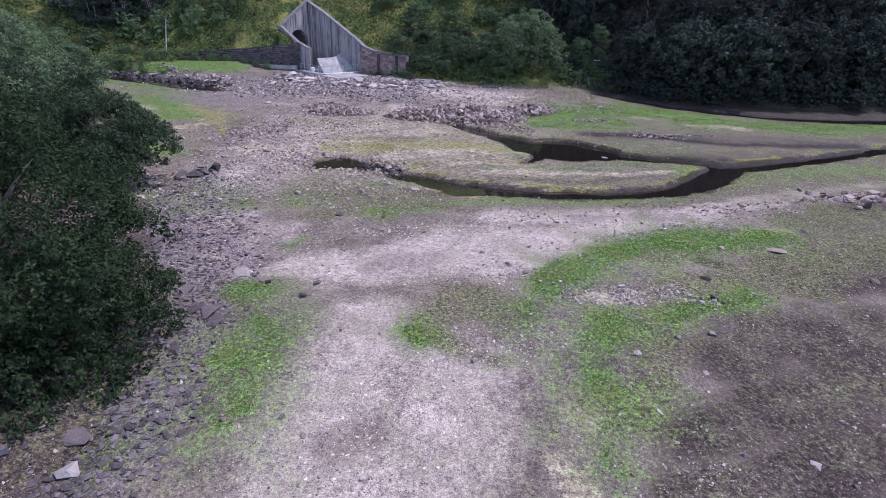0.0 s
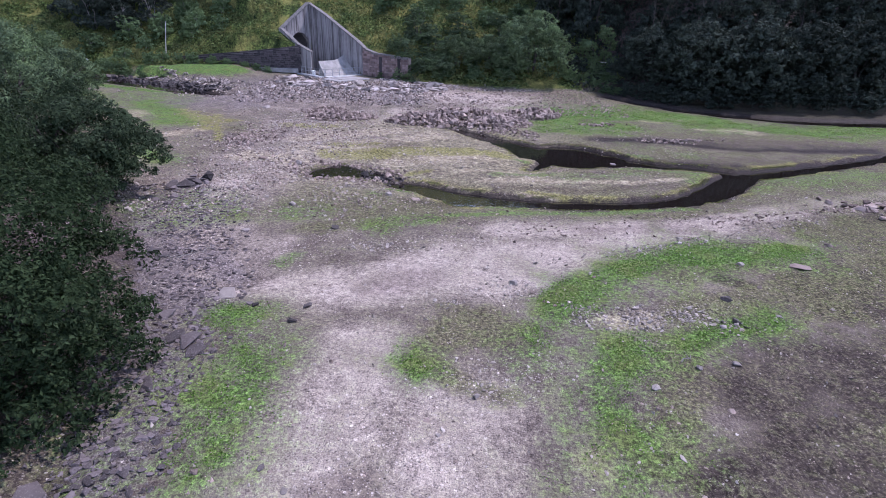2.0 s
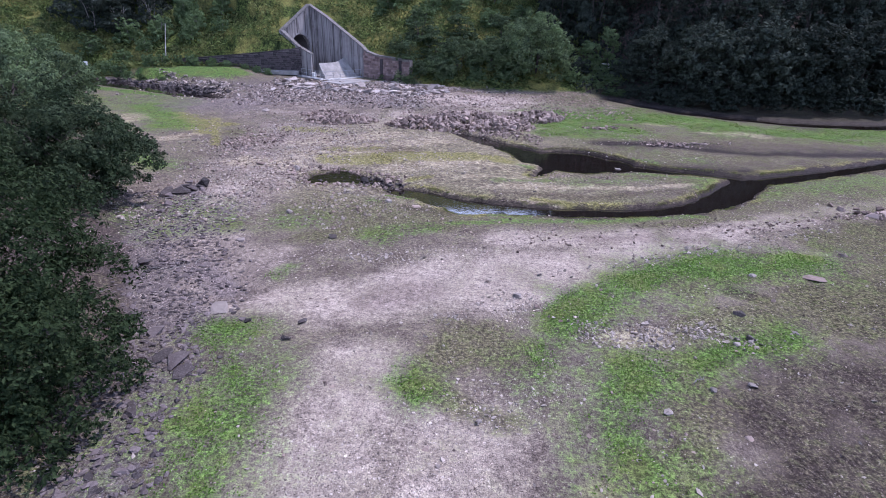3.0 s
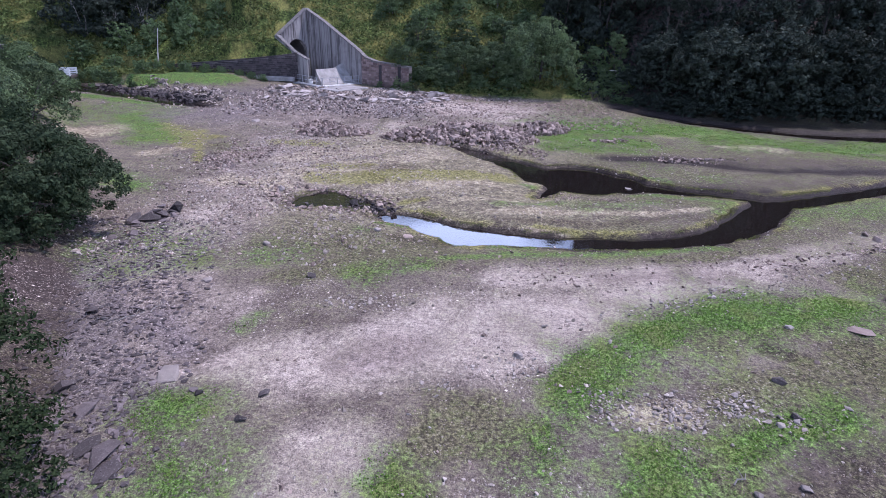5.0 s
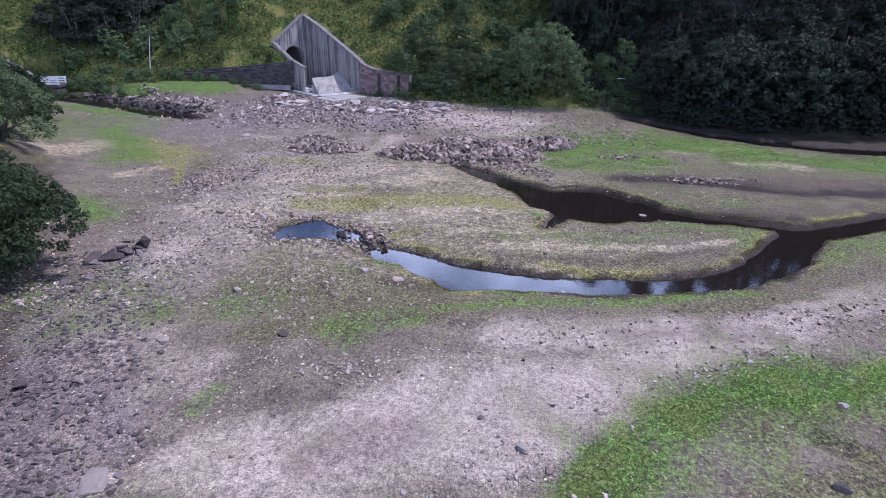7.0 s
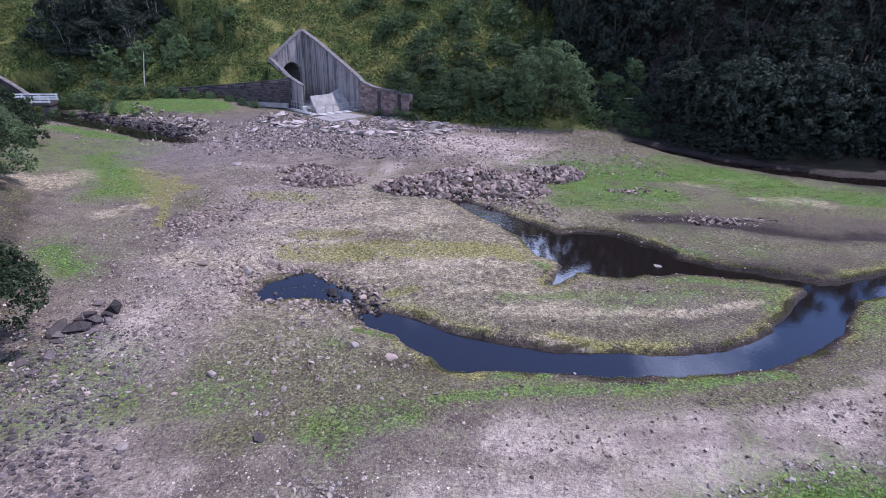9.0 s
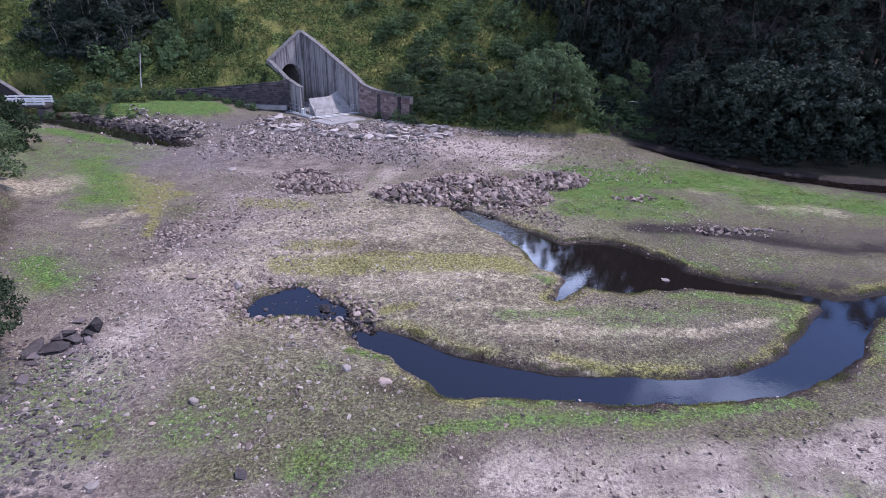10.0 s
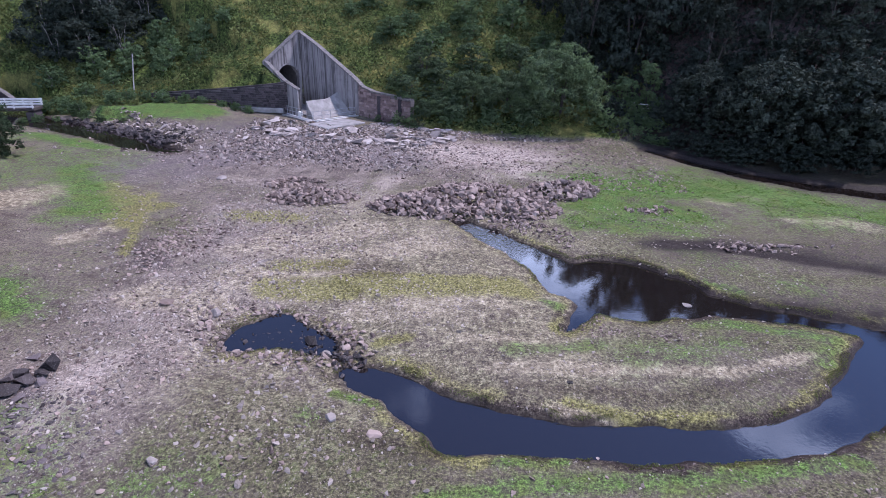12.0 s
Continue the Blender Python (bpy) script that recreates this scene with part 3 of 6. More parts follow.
MUD = [(8.6, 12.6, 15.9, 15.6, 1.3), (6.6, 9.7, 9.8, 11.3, 1.2), (5.9, 7.6, 10.9, 9.3, 1.2), (14.1, 17.2, 20.7, 19.3, 0.9), (11.9, 13.8, 15.7, 11.0, 3.0), (13.0, 45.2, 17.9, 45.0, 0.8),
       (17.9, 45.0, 25.1, 42.7, 0.94), (15.7, 38.6, 21.3, 37.4, 0.74), (23.3, 71.6, 26.9, 64.1, 2.4), (26.9, 64.1, 35.3, 56.7, 2.2), (-12.0, 9.2, -8.2, 8.4, 1.3), (20.8, 26.4, 25.1, 27.0, 1.2), (18, 13, 24, 18, 4.0), (25.0, 42.7, 36, 44.5, 0.9), (11.2, 19.7, 11.9, 19.2, 0.35), (15, 18.8, 25, 22.8, 1.5)]
CHIPPY = [(-10.7, 20.3, -7.8, 14.6, 1.0), (-7.8, 14.6, -7.1, 12.0, 0.78), (-7.0, 11.7, -6.6, 9.6, 0.9), (-6.6, 9.6, -6.2, 8.1, 1.0), (-13.9, 23.5, -14.3, 27.1, 0.95), (-11.8, 21.0, -9.5, 18.2, 1.2),
         (-9.2, 17.8, -7.4, 16.5, 1.2), (-8.8, 20.6, -7.1, 18.7, 0.76), (-17.3, 43.2, -13.8, 39.7, 0.7), (-13.6, 29.8, -12.6, 29.0, 0.94), (-23.7, 57.2, -14.5, 69.6, 4.6), (-13.8, 67.1, -4.2, 63.2, 3.5), (-30, 70, -20, 74, 4.0)]
STONY = [(-12, 29, -9, 38, 3.6), (-9, 38, -12, 47, 4.0), (-14, 22, -11, 28, 2.0), (-6.0, 20.5, -4.5, 23.0, 1.4), (-2.0, 22.0, 3.0, 23.0, 0.7), (4.0, 19.0, 3.0, 17.5, 0.6), (5.2, 16.6, 9.4, 17.0, 0.7),
         (1.6, 12.9, 3.6, 14.0, 0.8), (-2.2, 5.0, -1.0, 11.0, 1.8), (12.0, 25.0, 26.0, 30.0, 0.9), (-4.6, 36.0, 2.0, 37.0, 1.6), (-8.0, 44.0, -1.0, 45.0, 2.4), (-20, 62, 10, 62, 8.0), (-8.0, 19.0, -11.0, 24.0, 1.8), (5.8, 7.0, 8.0, 8.6, 0.6)]


def sown(x, y, rows, k, ragged=1.0, grow=1.0):
    """How far each place lies within a set of strokes, 0 to 1, with a ragged soft edge."""
    best = np.zeros(np.shape(x))
    wob = 1.7 * ragged * (fbm(x * 0.55, y * 0.55, 5, k) - 0.5)
    for x0, y0, x1, y1, r in rows:
        dx, dy = x1 - x0, y1 - y0
        t = np.clip(((x - x0) * dx + (y - y0) * dy) / (dx * dx + dy * dy), 0, 1)
        q = np.hypot(x - x0 - t * dx, y - y0 - t * dy) / (r * grow)
        best = np.maximum(best, np.clip((1.5 - q + wob) / 1.05, 0, 1))
    return best


def cover(x, y, out, hilly):
    patchy = fbm(x * 0.5, y * 0.5, 4, 2)
    grass = np.maximum(sown(x, y, GRASS_NEAR, 0) * (0.15 + 1.35 * patchy), sown(x, y, GRASS_FAR, 2) * (0.5 + 1.2 * fbm(x * 0.25, y * 0.6, 4, 3)))
    halo = np.maximum(sown(x, y, GRASS_NEAR, 3, 1.0, 2.0), sown(x, y, GRASS_FAR, 1, 1.0, 1.7)) * (0.2 + 0.6 * patchy)
    grass = np.maximum(np.maximum(grass, halo), np.maximum(0.5 * sown(x, y, GRASS_THIN, 1, 1.0, 1.3), 0.75 * sown(x, y, RIM, 3)))
    grass = np.maximum(grass, 1.15 * smooth(1.15, 0.85, np.hypot((x + 34.5) / 8.0, (y - 79.2) / 3.0)))  # the lawn
    grass = np.maximum(grass, 1.6 * sown(x, y, [(-42.0, 68.2, -32.5, 64.0, 1.1)], 2))
    moss = np.maximum(np.maximum(sown(x, y, OLIVE, 1), sown(x, y, OLIVE_EAST, 0)), (0.3 + 0.45 * smooth(23.5, 27.5, y - 0.12 * np.clip(x, -6, 20))) * (0.6 + 0.4 * smooth(-14, -8, x)) * (0.5 + patchy) * (1 - 0.8 * sown(x, y, [(-14, 66, 6, 66, 9.0)], 1)))
    mud = np.maximum(sown(x, y, MUD, 2), 0.6 * sown(x, y, [(14, 44.5, 46, 47, 2.0), (20, 38.6, 44, 41, 1.6), (19, 24.5, 34, 28, 2.0)], 3))
    # dark band along the left stream, gully shade put into the soil colour
    mud = np.maximum(mud, sown(x, y, [(-28, 67.4, -47, 76.4, 2.0)], 0))
    chip = sown(x, y, CHIPPY, 3)
    rag = fbm(x, y, 3, 2) - 0.5
    moss = np.maximum(moss, 0.7 * smooth(2.0, 0.3, out + rag)) * (0.15 + 0.85 * smooth(0.25, 0.75, out + 0.6 * rag))
    dark = 1 - 0.9 * mud * (y > 36) * (x > 5)
    mud = np.maximum(mud, 1.1 * smooth(1.0, 0.3, out + 0.8 * rag))
    grass = grass * smooth(0.1, 0.5, out + 0.6 * rag)
    lime = sown(x, y, LIME, 2)
    grass, moss, lime = grass * dark, moss * dark, lime * dark
    lime = np.maximum(lime, 1.4 * np.clip(fbm(x * 0.5, y * 0.5, 3, 0) - 0.25, 0, 1) * smooth(0.12, 0.3, out + 0.4 * rag) * smooth(0.9, 0.5, out + 0.4 * rag) * (y < 50))
    tan = np.maximum(sown(x, y, SAND, 0), 0.4 * smooth(25, 33, y) * smooth(-14, -7, x) * smooth(16, 4, x) * smooth(58, 50, y))
    stony = np.maximum(0.12, sown(x, y, STONY, 0)) * (1 - 0.85 * np.clip(mud, 0, 1))
    moss = moss * (1 - 0.65 * stony * (x < -6))
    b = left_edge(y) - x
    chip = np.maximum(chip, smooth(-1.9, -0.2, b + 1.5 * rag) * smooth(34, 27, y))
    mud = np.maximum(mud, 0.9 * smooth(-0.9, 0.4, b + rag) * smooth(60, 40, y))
    mud = np.maximum(mud, smooth(-7.0, -4.0, y - shore_y(x) + 1.5 * rag) * smooth(19, 24, x))
    wet = smooth(0.22, 0.02, out + 0.4 * rag)
    g = along(x, y, GULLY)
    wet = np.maximum(wet, 0.85 * smooth(0.35, -0.1, g + 0.4 * rag))
    # wet bed of the left stream, widened and darkened for the gully's shade
    wet = np.maximum(wet, 0.85 * sown(x, y, [(-29, 66.2, -52, 78.5, 1.5)], 2))
    wet = np.maximum(wet, 0.8 * sown(x, y, MUD, 2, 1.0, 1.25) * (y > 36) * (x > 5))
    # shore bank: wet mud, with the trees' shade painted in by the same darkening
    damp = 0.95 * smooth(-7.5, -5.0, y - shore_y(x) + 1.5 * rag) * smooth(19.5, 23, x) * (y - shore_y(x) < 8)
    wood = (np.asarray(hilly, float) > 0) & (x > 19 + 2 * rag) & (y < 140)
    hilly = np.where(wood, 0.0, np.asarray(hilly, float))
    # dark soil below the wood, tree shade included in its colour
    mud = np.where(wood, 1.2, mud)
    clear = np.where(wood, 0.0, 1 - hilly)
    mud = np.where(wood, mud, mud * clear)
    return (grass * clear, moss * clear, mud, chip * clear, np.maximum(wet * clear, damp), hilly, np.maximum(sown(x, y, DUST, 3, 0.7), 0.28 * stony * (x < -6) * (y < 56)) * clear, tan * clear, lime * clear,
            sown(x, y, DIM, 1) * clear, stony * clear)


def spaced(stops):
    """Grid lines from rows of (start, step), the last a bare end; outer lines grow apart."""
    got = []
    for (a, step), (b, _) in zip(stops, stops[1:]):
        got.append(np.arange(a, b - 1e-6, step))
    got.append(np.array([stops[-1][0]]))
    return np.concatenate(got)


def build_ground():
    gx = spaced([(-900, 60), (-240, 12), (-96, 2.0), (-56, 0.5), (-30, 0.22), (34.02, 0.5), (70, 2.0), (120, 15), (300, 60), (900, 1)])
    gy = spaced([(-500, 50), (-100, 8), (-12, 1.0), (5, 0.2), (52, 0.4), (94, 0.8), (130, 3), (220, 15), (400, 60), (1300, 1)])
    X, Y = np.meshgrid(gx, gy)
    h, out, hilly = land(X, Y)
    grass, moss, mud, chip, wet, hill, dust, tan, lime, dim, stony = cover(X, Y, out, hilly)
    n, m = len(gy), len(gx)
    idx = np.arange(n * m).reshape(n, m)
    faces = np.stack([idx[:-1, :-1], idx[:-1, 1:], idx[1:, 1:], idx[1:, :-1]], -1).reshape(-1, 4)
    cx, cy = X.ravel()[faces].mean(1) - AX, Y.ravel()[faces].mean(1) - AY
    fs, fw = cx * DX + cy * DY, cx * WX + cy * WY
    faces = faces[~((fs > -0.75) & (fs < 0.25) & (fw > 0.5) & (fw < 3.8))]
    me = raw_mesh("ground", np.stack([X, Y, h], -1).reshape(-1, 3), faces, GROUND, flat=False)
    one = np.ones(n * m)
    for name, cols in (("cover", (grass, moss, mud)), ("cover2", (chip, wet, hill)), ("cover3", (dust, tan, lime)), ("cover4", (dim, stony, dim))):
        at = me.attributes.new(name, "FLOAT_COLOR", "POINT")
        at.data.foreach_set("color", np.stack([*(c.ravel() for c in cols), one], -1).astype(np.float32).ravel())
    tagged(new("ground", me), "dry silty lake bed with grass patches and hillside", "ground", kind="structure")


def height(x, y):
    return float(land(np.array([x]), np.array([y]))[0][0])


def build_water():
    bm = bmesh.new()
    bmesh.ops.create_grid(bm, x_segments=2, y_segments=2, size=1.0, matrix=pose(0, 54, 0) @ Matrix.Diagonal((66, 34, 1, 1)))
    tagged(part("water", bm, WATER, None), "still dark peaty water in a winding channel", "water", kind="structure")


build_ground()
build_water()

# ---- the outfall ----
OUT = Matrix(((DX, WX, 0, AX), (DY, WY, 0, AY), (0, 0, 1, 0), (0, 0, 0, 1)))  # local x downstream, y towards the near wall


def coping(bm, pts, y0, y1, thick, m):
    """A slab that follows a run of x-z points."""
    for (xa, za), (xb, zb) in zip(pts, pts[1:]):
        prism(bm, [(xa, za), (xb, zb), (xb, zb + thick), (xa, za + thick)], y1 - y0, m @ Matrix.Translation((0, y0, 0)))


def build_outfall():
    base = thing("outfall", Matrix.Identity(4), "tall weathered concrete tunnel outfall with sloping wing walls", "outfall structure")
    # long wall, in shuttered bays
    joints = [0, 1.9, 3.8, 5.7, 7.6, 9.4, 11.2]
    for a, b in zip(joints, joints[1:]):
        ta, tb = float(wall_top(a)), float(wall_top(b))
        for lo, hi in ((0.2, 2.6), (2.6, 4.9), (4.9, 7.2), (7.2, 11.0)):
            top_a, top_b = min(hi - 0.012, ta), min(hi - 0.012, tb)
            if top_a <= lo + 0.05:
                continue
            x1 = b - 0.012 if top_b > lo + 0.05 else a + (b - a) * (ta - lo - 0.05) / (ta - tb)
            bm = bmesh.new()
            outline = [(a + 0.012, lo), (x1, lo), (x1, max(top_b, lo + 0.05))]
            if ta > hi > tb:
                outline.append((a + (b - a) * (ta - hi) / (ta - tb), hi - 0.012))
            prism(bm, outline + [(a + 0.012, top_a)], -0.6, OUT)
            part("panel", bm, CONCRETE, base)
    bm = bmesh.new()
    prism(bm, [(0, 0.2), (11.2, 0.2), (11.2, float(wall_top(11.2)) - 0.03), (0, 10.2)], -0.5, OUT @ Matrix.Translation((0, -0.04, 0)))
    part("wall_core", bm, MORTAR, base)
    run = [(s, float(wall_top(s)) + 0.004) for s in (-0.3, 3.5, 7.8, 10.4, 11.2, 11.9, 12.8, 13.8, 15.6, 17.6, 20.0)]
    for a, b in zip(run, run[1:]):
        bm = bmesh.new()
        coping(bm, [a, (b[0] - 0.02, b[1])], 0.07, -0.65, 0.15, OUT)
        part("coping", bm, COPING, base)
    # head wall with the arch
    n, r, cx, cz = 14, 1.62, 2.15, 4.6
    arc = [(cx + r * math.cos(math.pi * k / n), cz + r * math.sin(math.pi * k / n)) for k in range(n + 1)]
    face = Matrix(((WX, DX, 0, AX), (WY, DY, 0, AY), (0, 0, 1, 0), (0, 0, 0, 1)))  # local x across, y downstream
    bm = bmesh.new()
    top = lambda x: 10.2 - 0.68 * x
    prism(bm, [(0, 0.2), (cx - r, 0.2), (cx - r, cz), *[p for p in arc[::-1][1:n // 2 + 1]], (cx, top(cx)), (0, top(0))], -0.7, face)
    prism(bm, [(cx + r, 0.2), (5.2, 0.2), (5.2, top(5.2)), (cx, top(cx)), *[p for p in arc[::-1][n // 2:n + 1]]], -0.7, face)
    head = part("head_wall", bm, CONCRETE, base)
    bm = bmesh.new()
    outer = [(cx + (p[0] - cx) * 1.12, cz + (p[1] - cz) * 1.12) for p in arc]
    prism(bm, arc + outer[::-1], 0.04, face)
    part("arch_ring", bm, CONCRETE, head)
    # tunnel behind it, the shade of its depth put into the lining's colour
    bm = bmesh.new()
    ring = [(cx - r, 0.2), (cx - r, cz), *arc[::-1][1:-1], (cx + r, cz), (cx + r, 0.2)]
    a = [bm.verts.new(face @ Vector((x, -0.69, z))) for x, z in ring]
    b = [bm.verts.new(face @ Vector((x, -12, z))) for x, z in ring]
    for i in range(len(ring)):
        j = (i + 1) % len(ring)
        bm.faces.new((a[i], a[j], b[j], b[i]))
    bm.faces.new(b)
    part("tunnel", bm, TUNNEL_SHADE, base, "tunnel lining darkened for its deep shade")
    bm = bmesh.new()
    coping(bm, [(-0.1, top(-0.1)), (5.3, top(5.3))], 0.08, -0.8, 0.16, face)
    part("coping", bm, COPING, base)
    # near wing wall
    bm = bmesh.new()
    prism(bm, [(-0.5, 0.2), (6.3, 0.2), (6.3, 3.85), (3.5, 4.75), (0, 6.7), (-0.5, 6.7)], 0.5, OUT @ Matrix.Translation((0, 5.0, 0)))
    part("near_wall", bm, CONCRETE, base)
    bm = bmesh.new()
    coping(bm, [(0, 6.704), (3.5, 4.754), (6.36, 3.854)], -0.05, 0.55, 0.12, OUT @ Matrix.Translation((0, 5.0, 0)))
    part("coping", bm, COPING, base)
    # channel floor and dished ramp
    bm = bmesh.new()
    box(bm, 4.5, 2.5, 0.75, 9.0, 4.96, 0.5, OUT)
    part("channel_floor", bm, CONCRETE, base)
    bm = bmesh.new()
    rows, cols = 8, 8
    grid = []
    for i in range(rows + 1):
        u, line = i / rows, []
        for j in range(cols + 1):
            v = j / cols
            near = max(0.0, 1 - v / 0.42)
            s0, s1, w1 = 8.0 - 0.8 * near, 10.1 - 0.35 * v, 0.03 + 5.5 * v
            z0 = 2.79 + 0.54 * near
            line.append(OUT @ Vector((s0 + (s1 - s0) * u, w1 + 0.3 * u * v, z0 + (0.72 - z0) * (0.82 * u + 0.18 * (1 - (1 - u) ** 2)))))
        grid.append(line)
    up = [[bm.verts.new(q) for q in line] for line in grid]
    dn = [[bm.verts.new((q.x, q.y, 0.3)) for q in line] for line in grid]
    for i in range(rows):
        for j in range(cols):
            bm.faces.new((up[i][j], up[i][j + 1], up[i + 1][j + 1], up[i + 1][j]))
    for i in range(rows):
        for j in (0, cols):
            bm.faces.new((up[i][j], up[i + 1][j], dn[i + 1][j], dn[i][j]))
    for j in range(cols):
        for i in (0, rows):
            bm.faces.new((up[i][j], up[i][j + 1], dn[i][j + 1], dn[i][j]))
    part("ramp", bm, PALE_CONCRETE, base, "pale concrete dished ramp")
    # walkway along the foot of the ramp and back beside the near wall
    corners = [(10.9, 0.3), (10.5, 6.6), (4.6, 6.0)]
    for (s0, w0), (s1, w1) in zip(corners, corners[1:]):
        turn = math.atan2(w1 - w0, s1 - s0)
        long = math.hypot(s1 - s0, w1 - w0)
        m = OUT @ Matrix.Translation((s0, w0, 0)) @ Matrix.Rotation(turn, 4, "Z")
        bm = bmesh.new()
        box(bm, long / 2, -0.4, 0.86, long, 0.7, 0.16, m, 0.02)
        deck = part("walkway", bm, STEEL, base, "grey steel walkway")
        bm = bmesh.new()
        box(bm, long / 2, 0.0, 0.84, long, 0.08, 0.26, m, 0.01)
        part("kerb_beam", bm, WHITE_PAINT, deck, "pale steel edge beam")
        n = int(long / 1.1)
        for k in range(n + 1):
            bm = bmesh.new()
            box(bm, 0.1 + (long - 0.2) * k / n, 0.0, 1.4, 0.05, 0.05, 1.0, m)
            part("rail_post", bm, STEEL, deck)
        for z in (1.4, 1.9):
            bm = bmesh.new()
            box(bm, long / 2, 0.0, z, long, 0.045, 0.045, m)
            part("rail", bm, STEEL, deck)
    bm = bmesh.new()
    box(bm, 7.6, 6.15, 1.25, 0.5, 0.4, 0.6, OUT, 0.03)
    part("control_box", bm, WHITE_PAINT, base, "small white control box")
    bm = bmesh.new()
    box(bm, 13.6, 5.6, 0.82, 3.6, 5.6, 0.22, OUT, 0.04)
    part("apron", bm, PALE_CONCRETE, base, "pale concrete apron")
    return base


def courses(owner, m, x0, x1, z0, top, mat, row, length, seed, name, depth=0.12):
    """Stones laid in courses on the local x-z plane of m, proud of a backing."""
    r = random.Random(seed)
    z = z0
    k = 0
    shared = []
    for i in range(8):
        bm = bmesh.new()
        box(bm, 0, 0, 0, 1, depth, 1, None, 0.04)
        for v in bm.verts:
            v.co += Vector((r.uniform(-0.03, 0.03), r.uniform(-0.02, 0.02), r.uniform(-0.03, 0.03)))
        me = bpy.data.meshes.new(name)
        bm.to_mesh(me)
        bm.free()
        me.materials.append(mat)
        shared.append(me)
    while z < 9:
        hgt = row * r.uniform(0.85, 1.15)
        x = x0 - r.uniform(0, length)
        placed = False
        while x < x1:
            ln = length * r.uniform(0.6, 1.4)
            a, b = max(x, x0), min(x + ln, x1)
            if b - a > 0.12 and z + hgt <= float(top(0.5 * (a + b))) + 0.05:
                ob = new(name, shared[r.randrange(8)])
                ob.parent = owner
                ob.matrix_world = m @ Matrix.Translation(((a + b) / 2, r.uniform(-0.02, 0.02), z + hgt / 2)) @ Matrix.Diagonal((b - a - 0.03, 1, hgt - 0.03, 1))
                placed = True
                k += 1
            x += ln
        z += hgt
        if not placed:
            break
    return k


def build_wing():
    base = thing("wing_wall", Matrix.Identity(4), "red dressed stone wing wall with pale coping", "wall")
    bm = bmesh.new()
    prism(bm, [(11.22, 0.2), (20, 0.2), (20, 3.58), (17.6, 3.7), (13.8, 3.85), (11.9, 4.25), (11.22, 4.6)], -0.6, OUT @ Matrix.Translation((0, -0.08, 0)))
    part("backing", bm, MORTAR, base)
    bm = bmesh.new()
    for s in (14.9, 18.4):
        box(bm, s, 0.06, 2.0, 0.5, 0.2, 3.2, OUT, 0.03)
    part("pilaster", bm, WALL_STONE, base, "dark stained stone pier")
    courses(base, OUT, 11.25, 20.0, 0.5, wall_top, RED_STONE, 0.30, 0.62, 5, "stone")


def build_stone_wall():
    # from the outfall's near wall, away along the lawn
    p0, p1 = Vector((-20.1, 82.8, 0)), Vector((-38.0, 83.9, 0))
    u = (p1 - p0).normalized()
    L = (p1 - p0).length
    m = Matrix(((u.x, -u.y, 0, p0.x), (u.y, u.x, 0, p0.y), (0, 0, 1, 0), (0, 0, 0, 1)))
    base = thing("stone_wall", Matrix.Identity(4), "dark coursed stone retaining wall with flat coping", "wall")
    top = lambda x: 4.55 - 2.1 * min(x / L, 1.0) ** 0.85
    pts = [(L * k / 12, top(L * k / 12)) for k in range(13)]
    bm = bmesh.new()
    prism(bm, [(0, 0.2), *[(L, 0.2)], *pts[::-1]], -0.6, m @ Matrix.Translation((0, -0.06, 0)))
    part("backing", bm, MORTAR, base)
    for a, b in zip(pts, pts[1:]):
        bm = bmesh.new()
        coping(bm, [a, (b[0] - 0.03, b[1])], 0.08, -0.75, 0.16, m)
        part("coping", bm, WALL_STONE, base)
    courses(base, m, 0, L, 1.0, top, WALL_STONE, 0.27, 0.5, 9, "stone")
    bm = bmesh.new()
    box(bm, 4.5, 0.35, 1.2, 8.0, 0.5, 0.6, m, 0.05)
    part("plinth", bm, PALE_CONCRETE, base, "pale concrete footing")


def build_pole():
    g = height(-40.65, 84.5)
    base = thing("pole", pose(-40.65, 84.5, g), "tall thin grey wooden pole beside the wall", "pole")
    bm = bmesh.new()
    tube(bm, [(0, 0, -0.3), (0.42, 0, 2.6), (0.92, 0, 5.5)], [0.08, 0.07, 0.055], 8)
    part("shaft", bm, POLE_WOOD, base)
    bm = bmesh.new()
    tube(bm, [(0.92, 0, 5.5), (0.93, 0, 5.57)], [0.07, 0.045], 8)
    part("cap", bm, STEEL, base)


